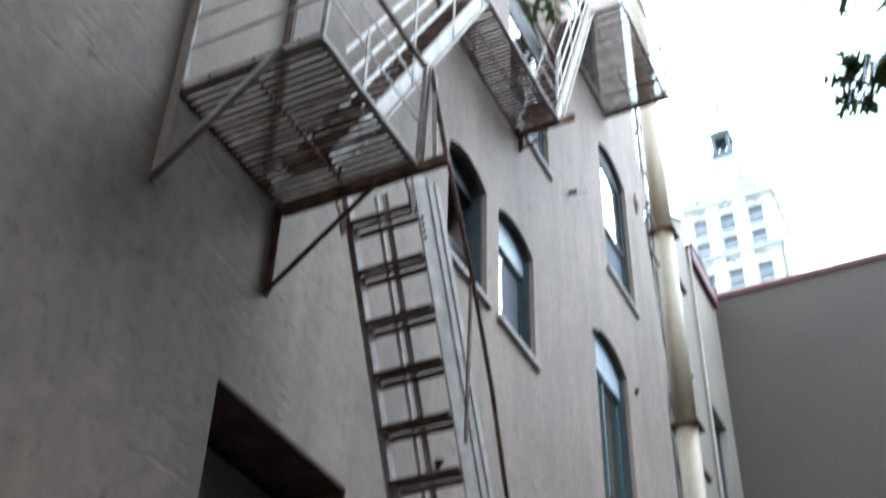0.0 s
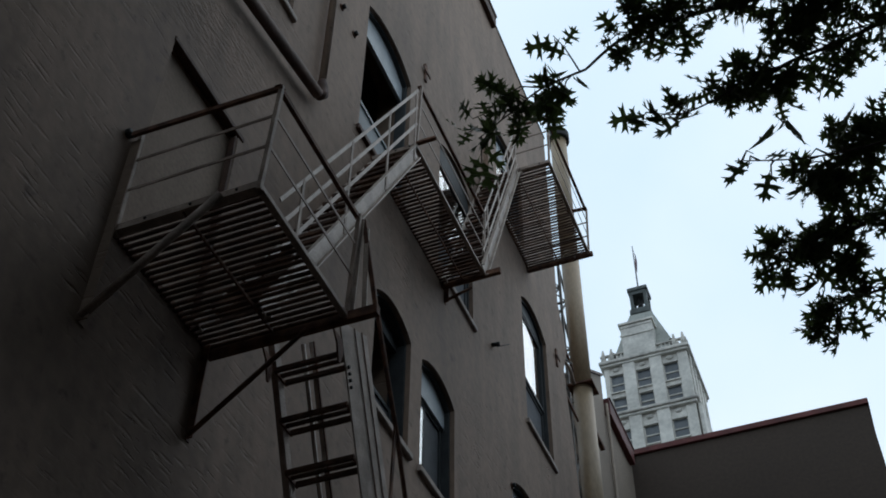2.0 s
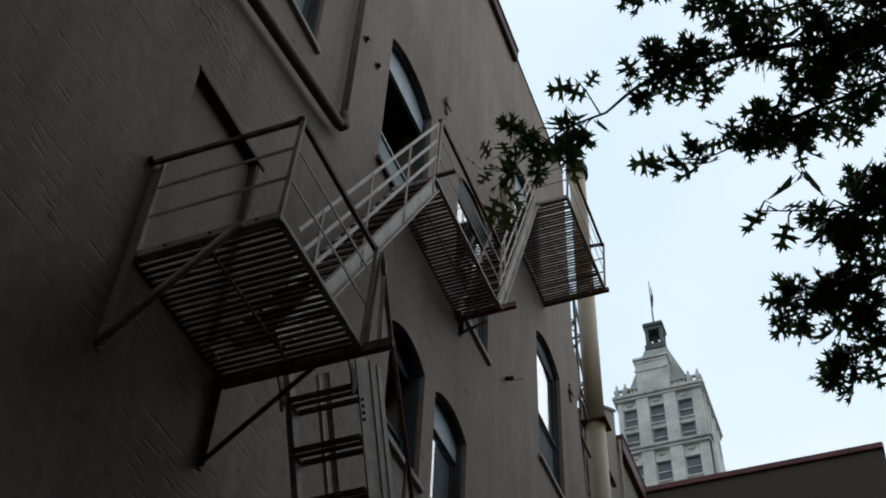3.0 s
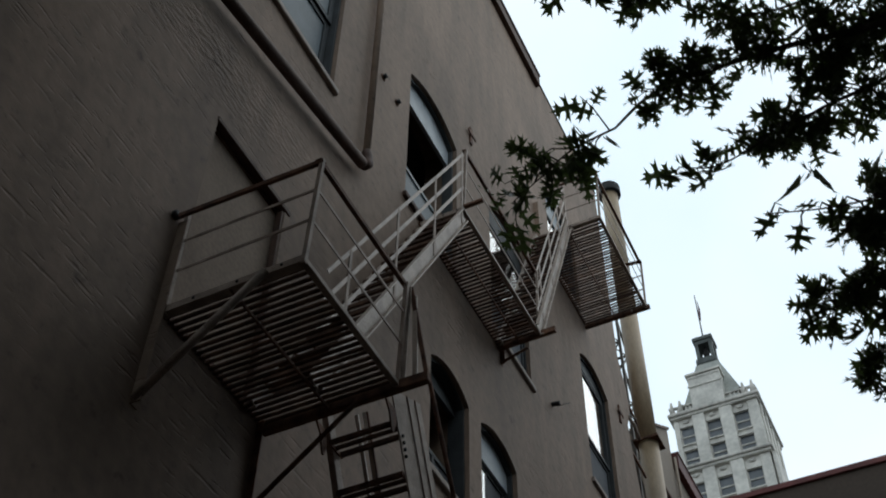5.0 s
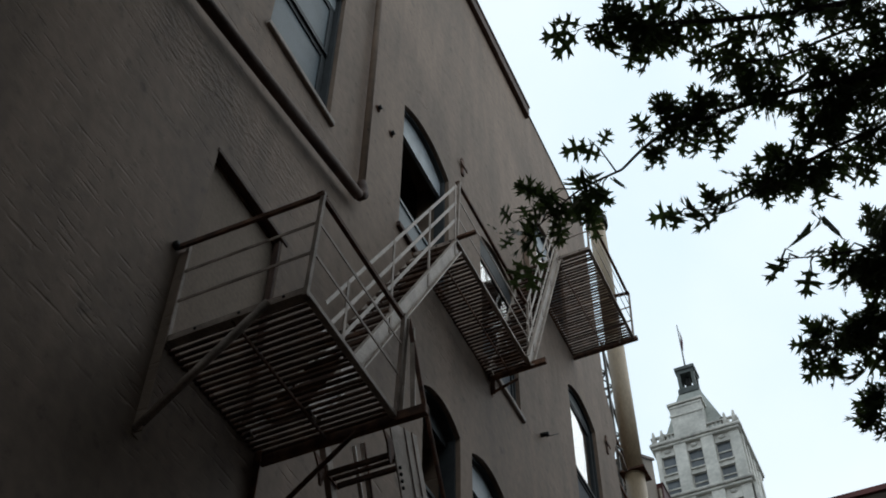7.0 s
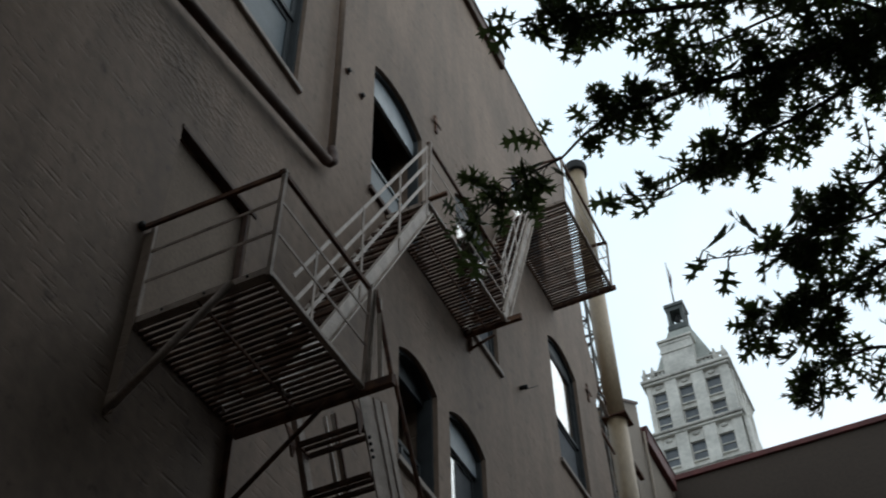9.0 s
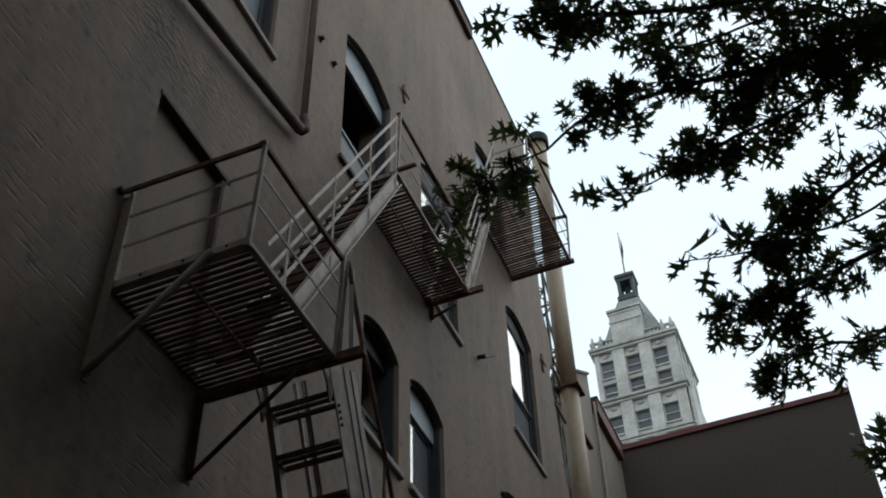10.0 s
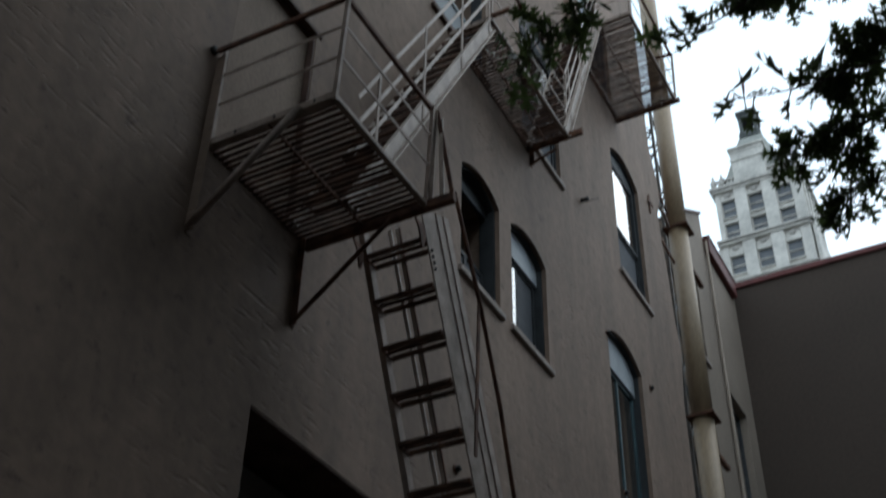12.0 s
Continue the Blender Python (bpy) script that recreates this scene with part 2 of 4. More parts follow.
M_BLIND = material("pale_window_blind", (0.14, 0.17, 0.185), 0.5, vary=0.1, scale=3, fine=40, bump=0.2)
M_BLIND.node_tree.nodes["Principled BSDF"].inputs["Specular IOR Level"].default_value = 0.2
M_PIPE = material("tan_painted_duct", (0.28, 0.205, 0.125), 0.55, vary=0.16, scale=1.6, fine=25, bump=0.2, stretch=(1, 1, 0.35))
M_DARK = material("black_metal", (0.02, 0.019, 0.018), 0.8, 0.0, vary=0.3, scale=6, fine=60, bump=0.3)
M_GALV = material("weathered_galvanised_steel", (0.17, 0.165, 0.155), 0.65, 0.2, vary=0.25, scale=6, fine=60, bump=0.3)
M_RED = material("red_painted_coping", (0.115, 0.030, 0.026), 0.7, vary=0.3, scale=2, fine=30, bump=0.25)
M_TERRA = material("white_terracotta", (0.62, 0.59, 0.53), 0.7, vary=0.2, scale=0.5, fine=3.0, bump=0.3)
M_TERRA_ORN = material("weathered_terracotta_ornament", (0.54, 0.51, 0.46), 0.8, vary=0.3, scale=0.9, fine=4.0, bump=0.8)
M_SLATE = material("grey_green_roof_tiles", (0.36, 0.37, 0.335), 0.7, vary=0.2, scale=0.6, fine=5, bump=0.4)
M_PATINA = material("dark_copper_cupola", (0.075, 0.085, 0.08), 0.6, 0.1, vary=0.3, scale=0.8, fine=6, bump=0.3)
M_FARWIN = material("far_window_glass", (0.10, 0.11, 0.12), 0.12, vary=0.3, scale=0.3, fine=1.0, bump=0.0)
M_FLAG = material("faded_flag_cloth", (0.30, 0.20, 0.22), 0.9, vary=0.5, scale=1.4, fine=8, bump=0.2)
M_ASPHALT = material("asphalt", (0.055, 0.053, 0.05), 0.9, vary=0.3, scale=1.2, fine=90, bump=0.5)
M_BARK = material("oak_bark", (0.07, 0.055, 0.045), 0.9, vary=0.35, scale=10, fine=70, bump=0.8, stretch=(1, 1, 0.4))
M_SHADE_WALL = material("dark_shade_wall", (0.085, 0.07, 0.062), 0.9, vary=0.25, scale=0.7, fine=20, bump=0.4)
M_INSIDE = material("unlit_inside_dark", (0.10, 0.095, 0.09), 0.9, vary=0.15, scale=1, fine=20, bump=0.1)
M_ROOFING = material("roofing_felt", (0.07, 0.07, 0.07), 0.9, vary=0.2, scale=1, fine=40, bump=0.3)


def leaf_material():
    m = material("oak_leaf", (0.075, 0.098, 0.045), 0.40, vary=0.35, scale=18, fine=160, bump=0.25)
    n, l = m.node_tree.nodes, m.node_tree.links
    p, out = n["Principled BSDF"], n["Material Output"]
    geo, hsv = n.new("ShaderNodeNewGeometry"), n.new("ShaderNodeHueSaturation")
    rng = n.new("ShaderNodeMapRange")
    rng.inputs["To Min"].default_value, rng.inputs["To Max"].default_value = 0.6, 1.45
    l.new(geo.outputs["Random Per Island"], rng.inputs["Value"])
    old = p.inputs["Base Color"].links[0].from_socket
    l.new(old, hsv.inputs["Color"])
    l.new(rng.outputs["Result"], hsv.inputs["Value"])
    l.new(hsv.outputs["Color"], p.inputs["Base Color"])
    tr, mix = n.new("ShaderNodeBsdfTranslucent"), n.new("ShaderNodeMixShader")
    tr.inputs["Color"].default_value = (0.11, 0.16, 0.05, 1)
    mix.inputs["Fac"].default_value = 0.28
    l.new(p.outputs["BSDF"], mix.inputs[1])
    l.new(tr.outputs["BSDF"], mix.inputs[2])
    l.new(mix.outputs["Shader"], out.inputs["Surface"])
    return m


M_LEAF = leaf_material()


# ---------------------------------------------------------------- building blocks
def thing(name, at, label, category, group="", kind=""):
    ob = new(name)
    ob.location = at
    ob.empty_display_size = 0.2
    return tagged(ob, label, category, group, kind)


def origin(ob):
    while ob.parent:
        ob = ob.parent
    return Vector(ob.location)


def to_mesh(name, bm, mat, smooth=False):
    bmesh.ops.recalc_face_normals(bm, faces=bm.faces)
    me = bpy.data.meshes.new(name)
    bm.to_mesh(me)
    bm.free()
    me.materials.append(mat)
    if smooth:
        me.polygons.foreach_set("use_smooth", [True] * len(me.polygons))
    return me


def part(name, bm, mat, parent, label="", smooth=False):
    """One mesh, given in world places, as a part of a thing or of a part."""
    bmesh.ops.translate(bm, verts=bm.verts, vec=-origin(parent))
    ob = new(name, to_mesh(name, bm, mat, smooth))
    ob.parent = parent
    return tagged(ob, label)


def piece(name, me, parent, at, turn=None):
    """One of many alike pieces that share a mesh."""
    ob = new(name, me)
    ob.parent = parent
    ob.location = Vector(at) - origin(parent)
    if turn:
        ob.rotation_euler = turn
    return ob


def solid(name, bm, mat, label="", category="", group="", kind="", smooth=False):
    ob = new(name, to_mesh(name, bm, mat, smooth))
    return tagged(ob, label, category, group, kind)


def add_box(bm, x0, x1, y0, y1, z0, z1, bevel=0.0):
    vs = [bm.verts.new((x, y, z)) for x in (x0, x1) for y in (y0, y1) for z in (z0, z1)]
    fs = [bm.faces.new([vs[i] for i in q]) for q in ((0, 1, 3, 2), (4, 6, 7, 5), (0, 4, 5, 1), (2, 3, 7, 6), (0, 2, 6, 4), (1, 5, 7, 3))]
    if bevel:
        es = list({e for f in fs for e in f.edges})
        bmesh.ops.bevel(bm, geom=es, offset=bevel, segments=1, affect="EDGES", clamp_overlap=True)
    return bm


def box(x0, x1, y0, y1, z0, z1, bevel=0.0):
    return add_box(bmesh.new(), x0, x1, y0, y1, z0, z1, bevel)


def add_bar(bm, a, b, w, h, side=(1, 0, 0), bevel=0.0):
    """A bar of section w (along side) by h from a to b."""
    a, b = Vector(a), Vector(b)
    d = (b - a).normalized()
    s = Vector(side)
    s = (s - d * s.dot(d)).normalized()
    u = d.cross(s)
    ring = [s * (w / 2) + u * (h / 2), s * (-w / 2) + u * (h / 2), s * (-w / 2) - u * (h / 2), s * (w / 2) - u * (h / 2)]
    v0, v1 = [bm.verts.new(a + r) for r in ring], [bm.verts.new(b + r) for r in ring]
    fs = [bm.faces.new(v0), bm.faces.new(v1[::-1])] + [bm.faces.new((v0[i], v1[i], v1[(i + 1) % 4], v0[(i + 1) % 4])) for i in range(4)]
    if bevel:
        es = list({e for f in fs for e in f.edges})
        bmesh.ops.bevel(bm, geom=es, offset=bevel, segments=1, affect="EDGES", clamp_overlap=True)
    return bm


def bar(a, b, w, h, side=(1, 0, 0), bevel=0.0):
    return add_bar(bmesh.new(), a, b, w, h, side, bevel)


def angle_iron(a, b, leg, thick, s1, s2):
    """An L section: one leg along s1, one along s2, heel on the line a-b."""
    bm = bmesh.new()
    s1, s2 = Vector(s1), Vector(s2)
    a, b = Vector(a), Vector(b)
    o1, o2 = s1 * (leg / 2), s2 * (leg / 2 + thick / 2)
    add_bar(bm, a + o1, b + o1, leg, thick, s1)
    add_bar(bm, a + o2 + s1 * (thick / 2), b + o2 + s1 * (thick / 2), thick, leg, s1)
    return bm


def add_tube(bm, pts, r, n=10, r_end=None, cap=True):
    """A round bar along points, tapering to r_end."""
    pts = [Vector(p) for p in pts]
    rings, s = [], None
    for i, p in enumerate(pts):
        d = (pts[min(i + 1, len(pts) - 1)] - pts[max(i - 1, 0)]).normalized()
        if s is None:
            s = Vector((1, 0, 0)) if abs(d.x) < 0.8 else Vector((0, 1, 0))
        s = (s - d * s.dot(d)).normalized()
        u = d.cross(s)
        f = i / max(1, len(pts) - 1)
        rr = r if r_end is None else r + (r_end - r) * f
        rings.append([bm.verts.new(p + (s * math.cos(k * math.tau / n) + u * math.sin(k * math.tau / n)) * rr) for k in range(n)])
    for a, b in zip(rings, rings[1:]):
        for k in range(n):
            bm.faces.new((a[k], a[(k + 1) % n], b[(k + 1) % n], b[k]))
    if cap:
        bm.faces.new(rings[0][::-1])
        bm.faces.new(rings[-1])
    return bm


def tube(pts, r, n=10, r_end=None):
    return add_tube(bmesh.new(), pts, r, n, r_end)


# ---------------------------------------------------------------- openings of the main wall
def arch_outline(y0, y1, z0, z1, rise, inset=0.0, n=12):
    """Corners of an opening with a segmental head, anticlockwise from the lower left; z1 is the springing."""
    y0, y1, z0 = y0 + inset, y1 - inset, z0 + inset
    pts = [(y0, z0), (y1, z0)]
    if rise <= 0:
        return pts + [(y1, z1 - inset), (y0, z1 - inset)]
    half, rise = (y1 - y0) / 2, rise
    rad = (half * half + rise * rise) / (2 * rise)
    cy, cz = (y0 + y1) / 2, z1 + rise - rad - inset
    a = math.asin(min(1, half / rad))
    return pts + [(cy + rad * math.sin(a - 2 * a * i / n), cz + rad * math.cos(a - 2 * a * i / n)) for i in range(n + 1)]


# name: y0, y1, sill, springing, rise
OPENINGS = {
    "top": (4.33, 5.42, 10.92, 13.24, 0.20),
    "raised": (6.857, 8.05, 11.00, 13.20, 0.20),
    "landing": (8.97, 10.07, 11.08, 13.20, 0.20),
    "end": (12.04, 13.15, 11.14, 13.33, 0.20),
    "mezzanine": (7.505, 8.325, 8.09, 9.375, 0.15),
    "pair": (8.600, 9.475, 8.11, 9.40, 0.15),
    "tall": (11.30, 12.45, 6.70, 9.70, 0.20),
    "attic": (11.16, 12.34, 14.34, 16.08, 0.20),
    "doorway": (4.115, 5.04, 6.74, 8.745, 0.0),
    "loading": (4.84, 6.22, 0.0, 5.243, 0.0),
}
WALL_Y0, WALL_Y1, WALL_TOP, WALL_T = -9.0, 14.03, 19.18, 0.42


def wall_with_openings():
    bm = bmesh.new()
    a, b, _, top, _ = OPENINGS["loading"]
    loops = [[(WALL_Y0, 0.0), (a, 0.0), (a, top), (b, top), (b, 0.0), (14.27, 0.0), (14.27, 10.30), (14.46, 11.25), (14.33, 11.70), (14.26, 12.50), (14.15, 13.05), (14.08, 13.60), (14.30, 14.05), (14.28, 14.45), (WALL_Y1, 14.95), (WALL_Y1, WALL_TOP), (WALL_Y0, WALL_TOP)]]
    loops += [arch_outline(*OPENINGS[k]) for k in OPENINGS if k != "loading"]
    sides = []
    for x in (0.0, -WALL_T):
        edges, made = [], []
        for lp in loops:
            vs = [bm.verts.new((x, y, z)) for y, z in lp]
            edges += [bm.edges.new((vs[i], vs[(i + 1) % len(vs)])) for i in range(len(vs))]
            made.append(vs)
        bmesh.ops.triangle_fill(bm, use_beauty=True, use_dissolve=False, edges=edges, normal=(1, 0, 0))
        sides.append(made)
    for a, b in zip(*sides):
        for i in range(len(a)):
            j = (i + 1) % len(a)
            bm.faces.new((a[i], a[j], b[j], b[i]))
    return bm


wall_main = solid("wall_main", wall_with_openings(), M_WALL, "taupe painted brick wall of an old building with arched windows", "wall", kind="structure")


def ring_frame(spec, x0, x1, width):
    """A frame that follows the opening's outline, width wide, from x0 (front) back to x1."""
    bm = bmesh.new()
    outer, inner = arch_outline(*spec), arch_outline(*spec, inset=width)
    n = len(outer)
    g = [[bm.verts.new((x, y, z)) for y, z in lp] for x in (x0, x1) for lp in (outer, inner)]
    for i in range(n):
        j = (i + 1) % n
        bm.faces.new((g[0][i], g[0][j], g[1][j], g[1][i]))
        bm.faces.new((g[2][i], g[3][i], g[3][j], g[2][j]))
        bm.faces.new((g[1][i], g[1][j], g[3][j], g[3][i]))
        bm.faces.new((g[0][i], g[2][i], g[2][j], g[0][j]))
    return bm


def head_panel(spec, z_low, x0, x1, inset):
    """The board that fills the arch above the sashes."""
    bm = bmesh.new()
    y0, y1 = spec[0] + inset, spec[1] - inset
    arc = arch_outline(*spec, inset=inset)[2:]
    lp = [(y0, z_low), (y1, z_low)] + arc
    f0, f1 = [bm.verts.new((x0, y, z)) for y, z in lp], [bm.verts.new((x1, y, z)) for y, z in lp]
    bm.faces.new(f0)
    bm.faces.new(f1[::-1])
    for i in range(len(lp)):
        j = (i + 1) % len(lp)
        bm.faces.new((f0[i], f0[j], f1[j], f1[i]))
    return bm


def sash(root, y0, y1, z0, z1, x, mat, fill="glass", bars=0, rail=0.045, blind_half=False):
    """A wooden sash with one pane, or a screen in place of it."""
    bm = bmesh.new()
    add_box(bm, x - 0.04, x, y0, y0 + rail, z0, z1)
    add_box(bm, x - 0.04, x, y1 - rail, y1, z0, z1)
    add_box(bm, x - 0.038, x - 0.002, y0 + rail, y1 - rail, z0, z0 + rail)
    add_box(bm, x - 0.038, x - 0.002, y0 + rail, y1 - rail, z1 - rail, z1)
    for i in range(bars):
        y = y0 + (y1 - y0) * (i + 1) / (bars + 1)
        add_box(bm, x - 0.036, x - 0.004, y - 0.022, y + 0.022, z0 + rail, z1 - rail)
    s = part("sash", bm, mat, root)
    if fill:
        m = {"glass": M_GLASS, "screen": M_SCREEN, "blind": M_BLIND}[fill]
        mid = (y0 + y1) / 2
        if blind_half:
            p = part("pane", box(x - 0.014, x - 0.008, y0 + rail, mid - 0.05, z0 + rail, z1 - rail), M_GLASS, s)
            p.visible_shadow = False
            part("mullion", box(x - 0.036, x - 0.002, mid - 0.049, mid - 0.02, z0 + rail, z1 - rail), mat, s)
        p = part("pane" if fill == "glass" else fill, box(x - 0.024, x - 0.018, y0 + rail, y1 - rail, z0 + rail, z1 - rail), m, s)
        p.visible_shadow = fill != "glass"
    return s


def arched_window(index, key, label, upper="glass", lower="glass", head=0.24, sash_mat=M_SASH, head_mat=M_HEAD, bars=0, split=0.5, depth=0.085, sill_mat=M_SILL):
    spec = OPENINGS[key]
    y0, y1, z0, z1, rise = spec
    root = thing(f"window_{index}", (0, (y0 + y1) / 2, z0), label, "window", kind="structure")
    part("window_frame", ring_frame(spec, -0.05, -depth - 0.09, 0.032), M_FRAME, root, "dark painted frame and lining")
    zl = z1 - head
    part("head_panel", head_panel(spec, zl, -depth - 0.015, -depth - 0.06, 0.034), head_mat, root, "painted board under the arch")
    zm = z0 + 0.034 + (zl - z0 - 0.034) * split
    a, b = y0 + 0.034, y1 - 0.034
    if upper != "none":
        sash(root, a, b, zm, zl - 0.002, -depth - 0.02, sash_mat, upper, bars, 0.07 if key == "top" else 0.045)
    if lower != "none":
        sash(root, a, b, z0 + 0.034, zm - 0.002, -depth - 0.045, sash_mat, lower, bars, 0.07 if key == "top" else 0.045, key == "pair")
    part("window_sill", box(-0.011, 0.04, y0 - 0.05, y1 + 0.05, z0 - 0.066, z0 + 0.004, 0.008), sill_mat, root, "chipped painted stone sill" if sill_mat == M_SILL else "rusty brown sill")
    return root


arched_window(1, "top", "arched sash window with pale blue-grey panes above a drain pipe", "blind", "blind", sash_mat=M_FRAME, split=0.55)
arched_window(2, "raised", "arched sash window with its dark upper half open", "none", "blind", split=0.42, head=0.30, sill_mat=M_LINTEL)
arched_window(3, "landing", "arched sash window behind a fire escape landing", "glass", "screen", sash_mat=M_FRAME, head_mat=M_FRAME, split=0.40, depth=0.02)
arched_window(4, "end", "arched sash window with a grey screen in its lower half", "glass", "screen", sash_mat=M_FRAME, head_mat=M_FRAME, split=0.42, head=0.06, depth=0.06)
arched_window(5, "mezzanine", "small dark arched window beside the steep stair", "none", "screen", split=0.40, head=0.10, sash_mat=M_FRAME, head_mat=M_FRAME, bars=1, depth=0.12)
arched_window(6, "pair", "small arched window with a pale head board", "none", "screen", split=1.0, head=0.24, sash_mat=M_FRAME)
arched_window(7, "tall", "tall arched window with teal sashes", "none", "glass", split=1.0, head=0.32, sash_mat=M_SASH, bars=1)
arched_window(8, "attic", "dark arched window above the highest landing", "glass", "glass", sash_mat=M_FRAME)

# bricked-up doorway behind the lowest landing
y0, y1, z0, z1, _ = OPENINGS["doorway"]
door_1 = thing("door_1", (0, (y0 + y1) / 2, z0), "blocked doorway filled with pale plaster under a rusty lintel", "doorway", kind="structure")
part("infill_panel", box(-0.20, -0.06, y0 + 0.002, y1 - 0.002, z0 + 0.002, z1 - 0.062), M_PANEL, door_1, "pale plaster filling")
part("lintel", box(-0.05, 0.012, y0 - 0.01, y1 + 0.06, z1 - 0.028, z1 + 0.02, 0.006), M_LINTEL, door_1, "rust-brown steel lintel")
part("lintel_angle", box(-0.16, -0.052, y0 + 0.004, y1 - 0.004, z1 - 0.058, z1 - 0.030), M_IRON, door_1, "rusty recessed angle under the lintel")
part("jamb_strip", box(-0.048, 0.010, y1 - 0.05, y1 - 0.030, z0, z1 - 0.064, 0.004), M_LINTEL, door_1, "rust-brown steel jamb")
part("jamb_board", box(-0.048, 0.016, y1 - 0.028, y1 + 0.05, z0, z1 - 0.064, 0.006), M_WALL, door_1, "painted jamb board")

# loading opening at the foot of the wall
y0, y1, z0, z1, _ = OPENINGS["loading"]
door_2 = thing("door_2", (0, (y0 + y1) / 2, 0), "deep loading opening with a grey metal door and rusty lintel", "doorway", kind="structure")
part("lintel", box(-WALL_T - 0.05, -0.005, y0 + 0.003, y1 - 0.003, z1 - 0.018, z1 - 0.003), M_LINTEL, door_2, "red-brown steel lintel")
bm = bmesh.new()
add_box(bm, -0.46, -0.40, y0 + 0.003, y1 - 0.003, 0.003, z1 - 0.08)
for i in range(11):
    z = 0.22 + i * 0.44
    add_box(bm, -0.40, -0.385, y0 + 0.08, y1 - 0.08, z, z + 0.36)
part("door_leaf", bm, M_DOORGREY, door_2, "grey panelled metal leaf")

# the rest of the main building: end wall, back, floor slabs inside, roof
solid("wall_end", box(-9.0, -WALL_T - 0.002, WALL_Y1 - 0.42, WALL_Y1, 0, WALL_TOP), M_WALL, "plain painted end wall of the old building", "wall", kind="structure")
solid("wall_back", box(-9.4, -9.002, WALL_Y0, WALL_Y1, 0, WALL_TOP), M_WALL, "plain painted back wall", "wall", kind="structure")
solid("wall_near", box(-9.0, -WALL_T - 0.002, WALL_Y0, WALL_Y0 + 0.4, 0, WALL_TOP), M_WALL, "plain painted wall", "wall", kind="structure")
# added inner wall and floors, coloured dark so the rooms look unlit
solid("wall_inside", box(-3.2, -3.0, WALL_Y0 + 0.41, WALL_Y1 - 0.43, 0, WALL_TOP - 0.42), M_INSIDE, "added inner wall coloured dark as an unlit room", "wall", kind="structure")
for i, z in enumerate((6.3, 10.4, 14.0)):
    solid(f"floor_{i + 1}", box(-3.0, -WALL_T - 0.003, WALL_Y0 + 0.41, WALL_Y1 - 0.43, z, z + 0.25), M_INSIDE, "added inner floor coloured dark as an unlit room", "floor", kind="structure")
solid("roof", box(-9.0, -WALL_T - 0.002, WALL_Y0 + 0.41, WALL_Y1 - 0.43, WALL_TOP - 0.40, WALL_TOP - 0.15), M_ROOFING, "flat felt roof behind a parapet", "roof", kind="structure")
solid("trim", box(-WALL_T - 0.03, 0.018, WALL_Y0, WALL_Y1 + 0.02, WALL_TOP + 0.002, WALL_TOP + 0.03, 0.005), M_DARK, "thin dark metal flashing on the parapet", "flashing", kind="structure")
bm = box(0.002, 0.08, WALL_Y0, 11.20, WALL_TOP - 0.33, WALL_TOP - 0.004, 0.01)
add_box(bm, 0.08, 0.10, WALL_Y0, 11.20, WALL_TOP - 0.05, WALL_TOP - 0.004)
solid("box_gutter", bm, M_LINTEL, "rust-brown box gutter fixed under the roof edge", "gutter")

# ---------------------------------------------------------------- ground, and plain dark walls, unseen, added to close the alley from sky light
solid("ground", box(-2500, 2500, -2500, 2500, -0.3, 0.0), M_ASPHALT, "worn asphalt of an alley", "ground", kind="structure")
solid("shade_wall_opposite", box(9.5, 10.0, -8.4, 26.0, 0, 16.0), M_SHADE_WALL, "unseen plain dark wall added across the alley to block sky", "wall", kind="structure")
solid("shade_wall_behind", box(0.02, 10.0, -9.0, -8.5, 0, 9.0), M_SHADE_WALL, "unseen plain dark wall added behind to block sky", "wall", kind="structure")


# ---------------------------------------------------------------- fire escape
def rail_bar(name, a, b, mat, parent, r=0.011, flat=None, label=""):
    if flat:
        return part(name, bar(a, b, flat[0], flat[1], (0, 0, 1)), mat, parent, label)
    return part(name, tube([a, b], r, 8), mat, parent, label, True)


